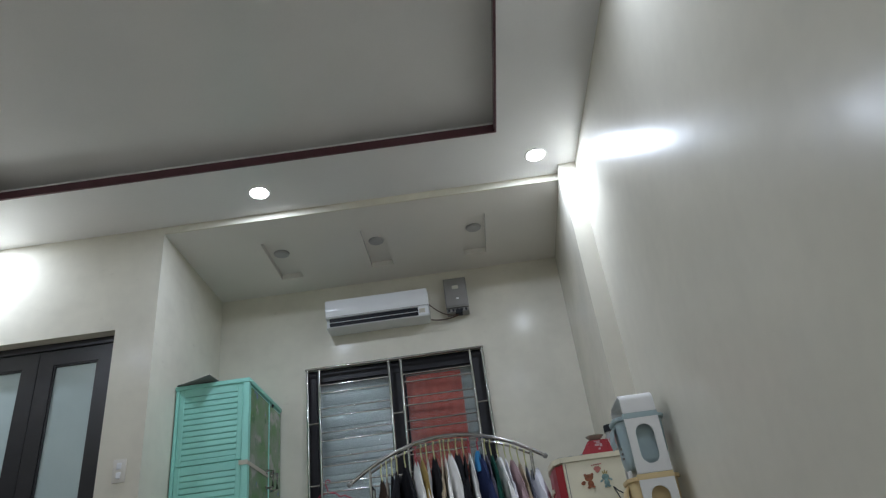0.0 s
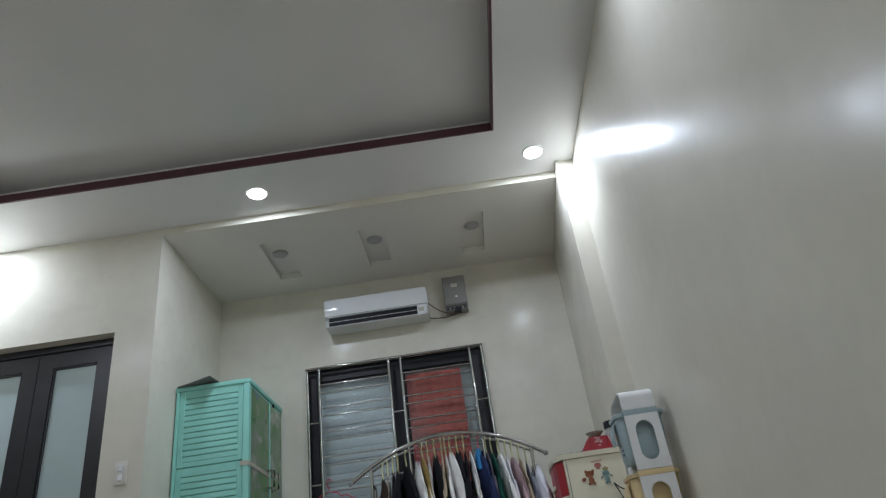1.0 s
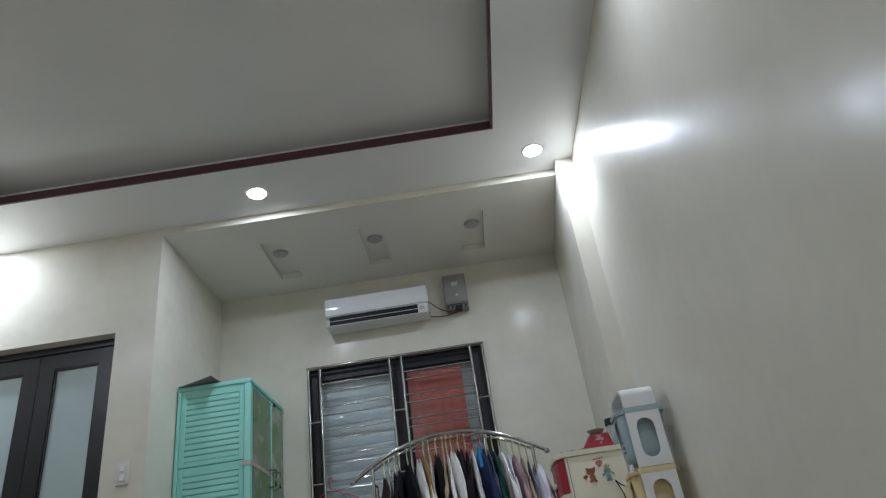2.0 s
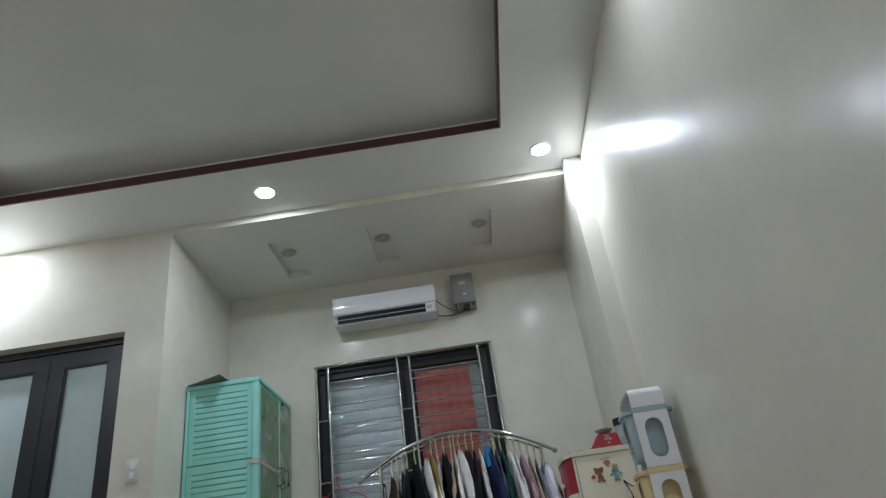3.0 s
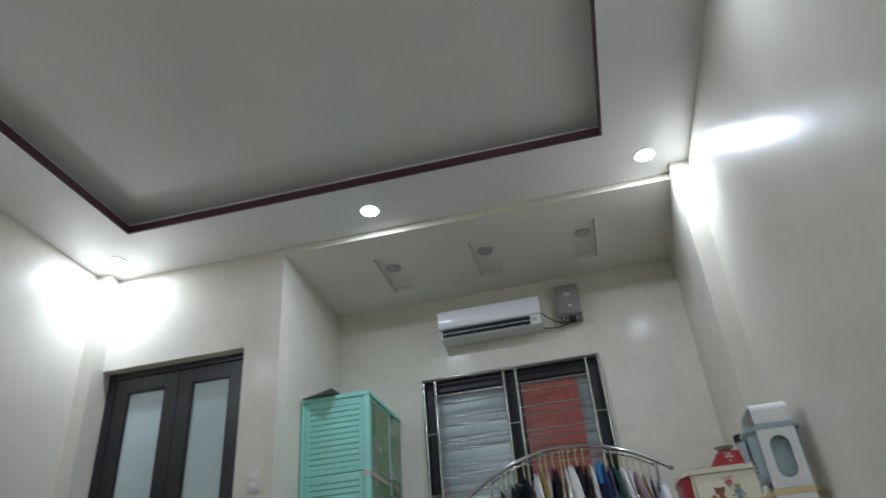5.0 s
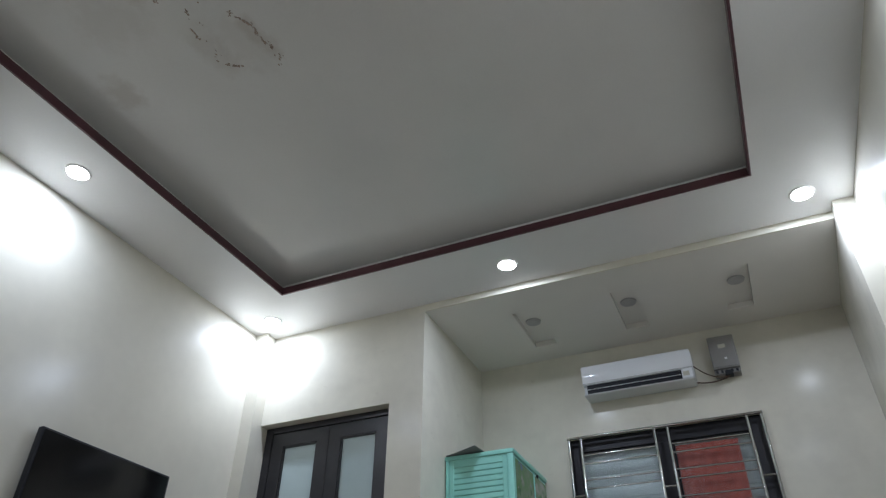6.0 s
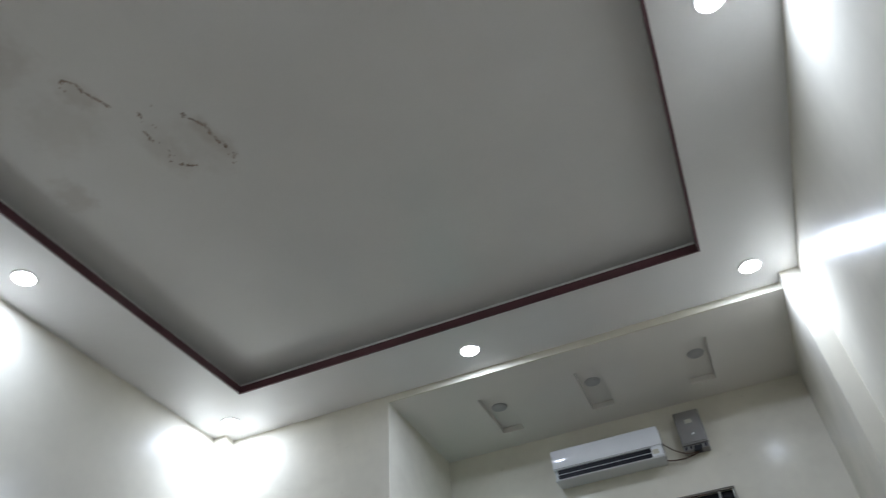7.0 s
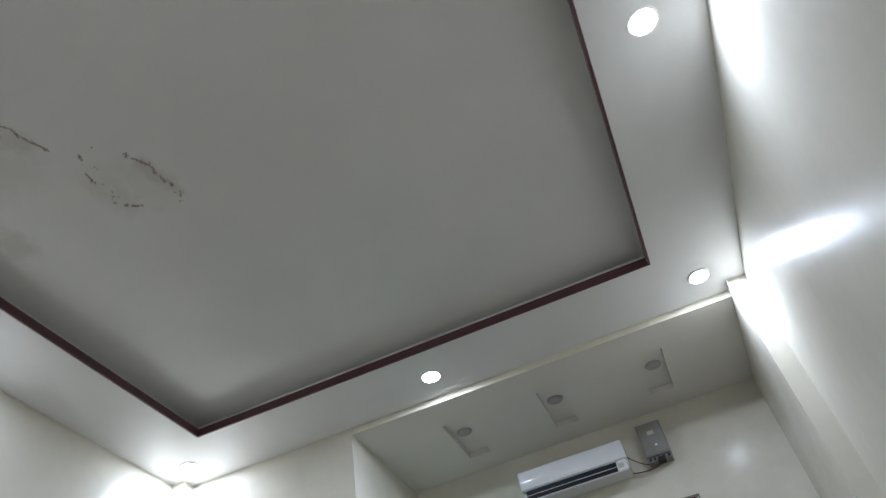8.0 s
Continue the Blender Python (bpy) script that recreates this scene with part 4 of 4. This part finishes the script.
def tub(zr, m, word):
    b = B()
    prof = [(0.060, 0.032, -0.240, 0.030), (0.082, 0.052, -0.234, 0.040), (0.097, 0.066, -0.218, 0.045), (0.104, 0.073, -0.190, 0.045), (0.111, 0.081, -0.012, 0.050),
            (0.122, 0.092, -0.010, 0.055), (0.124, 0.094, 0.004, 0.055), (0.120, 0.090, 0.007, 0.055), (0.105, 0.075, 0.004, 0.048), (0.096, 0.065, -0.18, 0.040),
            (0.075, 0.046, -0.225, 0.030)]
    rings = [[b.verts.new((x, y + DEPTH / 2 + 0.005, zr + dz)) for x, y in rounded(hw, hd, rr)] for hw, hd, dz, rr in prof]
    n = len(rings[0])
    for r0, r1 in zip(rings, rings[1:]):
        for k in range(n):
            b.faces.new((r0[k], r0[(k + 1) % n], r1[(k + 1) % n], r1[k]))
    b.faces.new(rings[0][::-1])
    b.faces.new(rings[-1])
    o = part("tub", b, m, st, word + " tub", smooth=True)
    f = box(B(), -0.081, 0.081, -0.012, 0.012, zr - 0.014, zr + 0.012, 0.004, 2)
    part("rim_clip", f, m, o, smooth=True)
    lug = prism(B(), [(-0.106, zr - 0.006), (-0.126, zr - 0.034), (-0.133, zr - 0.085), (-0.126, zr - 0.118), (-0.120, zr - 0.115), (-0.126, zr - 0.084), (-0.119, zr - 0.040), (-0.104, zr - 0.018)], "y", DEPTH / 2 - 0.02, DEPTH / 2 + 0.07)
    part("lug", lug, m, o)
    # grey blocks set in the wall, coloured for the shade inside open vents
    for q in range(3):
        part("vent_plug", box(B(), -0.1105, -0.098, 0.065, 0.085, zr - 0.135 - q * 0.022, zr - 0.127 - q * 0.022), GREYBOX, o, "small grey block drawn for a vent slot")
    return o


def stadium(hw, z0, z1, n=10):
    r = hw
    out = [(r * math.cos(a), z1 - r + r * math.sin(a)) for a in [math.pi * k / n for k in range(n + 1)]]
    out += [(r * math.cos(a), z0 + r + r * math.sin(a)) for a in [math.pi + math.pi * k / n for k in range(n + 1)]]
    return out


def holed_strip(z0, z1, h0, h1):
    """A white upright with an oblong hole through it."""
    b = B()
    hole = stadium(0.042, h0, h1)
    n = len(hole)
    cz = (h0 + h1) / 2
    outer = []
    for x, z in hole:
        dx, dz = x, z - cz
        s = min(0.079 / max(abs(dx), 1e-6), ((z1 - cz) if dz > 0 else (cz - z0)) / max(abs(dz), 1e-6))
        outer.append((dx * s, cz + dz * s))
    for sx, sz in ((1, 1), (-1, 1), (-1, -1), (1, -1)):
        t = (sx * 0.079, z1 if sz > 0 else z0)
        k = min(range(n), key=lambda q: (outer[q][0] - t[0]) ** 2 + (outer[q][1] - t[1]) ** 2)
        outer[k] = t
    lay = [[b.verts.new((x, y, z)) for x, z in ring] for y in (0.0, 0.010) for ring in (hole, outer)]
    for k in range(n):
        j = (k + 1) % n
        b.faces.new((lay[0][k], lay[0][j], lay[1][j], lay[1][k]))
        b.faces.new((lay[2][k], lay[3][k], lay[3][j], lay[2][j]))
        b.faces.new((lay[0][k], lay[2][k], lay[2][j], lay[0][j]))
        b.faces.new((lay[1][k], lay[1][j], lay[3][j], lay[3][k]))
    return b


for k, (zr, m, word) in enumerate(RIMS):
    tub(zr, m, word)
    z1, z0 = zr - 0.014, zr - 0.263
    for y, nm in ((-0.012, "front_upright"), (DEPTH + 0.042, "rear_upright")):
        o = part(nm, holed_strip(z0, z1, zr - 0.224, zr - 0.045), WHITEP, st, "white upright with an oblong hole")
        o.location = (0, y, 0)
    part("spacer", box(B(), -0.112, -0.092, 0.03, 0.05, z0 - 0.012, z0 + 0.026, 0.005), WHITEP, st)
# arched handle over the top tub
b = B()
zh = RIMS[0][0]
n = 16
prof = [(-0.012, zh + 0.012)] + [(-0.012 + 0.04 * (1 - math.cos(a)), zh + 0.066 + 0.040 * math.sin(a)) for a in [math.pi / 2 * k / 6 for k in range(7)]]
prof += [(DEPTH + 0.052 - y, z) for y, z in [(p[0] + 0.012 - 0.012, p[1]) for p in prof[::-1]]]
inn = [(y + (0.010 if y < DEPTH / 2 else -0.010) * (1 if z < zh + 0.09 else 0.6), z - (0.010 if z > zh + 0.08 else 0)) for y, z in prof]
prism(b, prof + inn[::-1], "x", -0.079, 0.079)
bmesh.ops.bevel(b, geom=[e for e in b.edges if abs(e.verts[0].co.x - e.verts[1].co.x) < 1e-6 and e.is_manifold and e.calc_face_angle(0) > 1.0], offset=0.004, segments=2, affect="EDGES")
part("handle", b, WHITEP, st, "white arched carrying handle", smooth=True)
part("base", box(B(), -0.12, 0.12, 0.0, DEPTH + 0.04, 0.0, 0.075, 0.01, 2), WHITEP, st, smooth=True)

cd = tube(B(), [(-0.078, 0.040, 0.972), (-0.060, 0.02, 0.945), (-0.035, -0.02, 0.918), (-0.03, -0.04, 0.85), (-0.05, -0.02, 0.6), (-0.07, 0.01, 0.25), (-0.12, -0.05, 0.008), (-0.2, -0.12, 0.006)], 0.0034, 8)
tagged(part("cable", cd, ACDARK, smooth=True), "loose black cable hanging beside the drawers", "cable")
cd = tube(B(), [(-0.076, 0.042, 0.966), (-0.068, 0.02, 0.935), (-0.058, -0.01, 0.885), (-0.07, -0.02, 0.6), (-0.10, 0.0, 0.25), (-0.15, -0.05, 0.008), (-0.24, -0.10, 0.006)], 0.0034, 8)
tagged(part("cable", cd, ACDARK, smooth=True), "black cable hanging straight down beside the drawers", "cable")


# ---- flaking paint along the leaks in the tray ceiling ----
FLAKE = mat("brown_flaked_paint", (0.50, 0.385, 0.315), 0.8, var=0.2, scale=60, bump=0.2)


def flakes(pts, width, seed, fill):
    """Small ragged flakes strewn along a line of points."""
    q = random.Random(seed)
    b = B()
    pts = [Vector((x, y, HT)) for x, y in pts]
    for p0, p1 in zip(pts, pts[1:]):
        n = max(2, int((p1 - p0).length / 0.004))
        for k in range(n):
            if q.random() > fill:
                continue
            c = p0.lerp(p1, (k + q.random()) / n) + Vector((q.gauss(0, width), q.gauss(0, width), 0))
            d = (p1 - p0).normalized()
            ra, rb = q.uniform(0.002, 0.010), q.uniform(0.0012, 0.0045)
            ring = []
            for j in range(9):
                u, v = ra * q.uniform(0.6, 1.3) * math.cos(j * math.tau / 9), rb * q.uniform(0.5, 1.5) * math.sin(j * math.tau / 9)
                ring.append((c.x + d.x * u - d.y * v, c.y + d.y * u + d.x * v))
            lo = [b.verts.new((x, y, HT - 0.0008 - q.uniform(0, 0.0012))) for x, y in ring]
            hi = [b.verts.new((x, y, HT + 0.001)) for x, y in ring]
            b.faces.new(lo)
            for j in range(9):
                b.faces.new((lo[j], lo[(j + 1) % 9], hi[(j + 1) % 9], hi[j]))
    return b


LEAKS = [([(-2.849, -2.903), (-2.814, -2.867), (-2.809, -2.808), (-2.763, -2.699)], 0.0036, 0.81),
         ([(-2.886, -2.862), (-2.849, -2.903)], 0.0054, 0.42),
         ([(-2.671, -2.621), (-2.693, -2.575)], 0.0054, 0.51),
         ([(-2.725, -2.52), (-2.72, -2.458)], 0.0045, 0.77),
         ([(-2.661, -2.536), (-2.665, -2.505)], 0.0054, 0.59),
         ([(-2.707, -2.285), (-2.636, -2.247)], 0.0036, 0.81),
         ([(-2.486, -2.529), (-2.514, -2.505)], 0.0054, 0.59),
         ([(-2.468, -2.475), (-2.45, -2.431), (-2.449, -2.356), (-2.434, -2.277)], 0.0054, 0.77),
         ([(-2.434, -2.277), (-2.439, -2.179), (-2.532, -2.122)], 0.0162, 0.19),
         ([(-2.72, -2.458), (-2.732, -2.364), (-2.707, -2.285)], 0.0162, 0.17),
         ([(-2.614, -2.626), (-2.542, -2.605)], 0.0180, 0.21),
         ([(-2.513, -2.55), (-2.452, -2.48)], 0.0120, 0.40)]
for k, (pts, wd, fill) in enumerate(LEAKS):
    tagged(part("flaked_paint", flakes(pts, wd, 40 + k, fill), FLAKE), "brown flaking paint on the tray ceiling", "stain", kind="stuff")
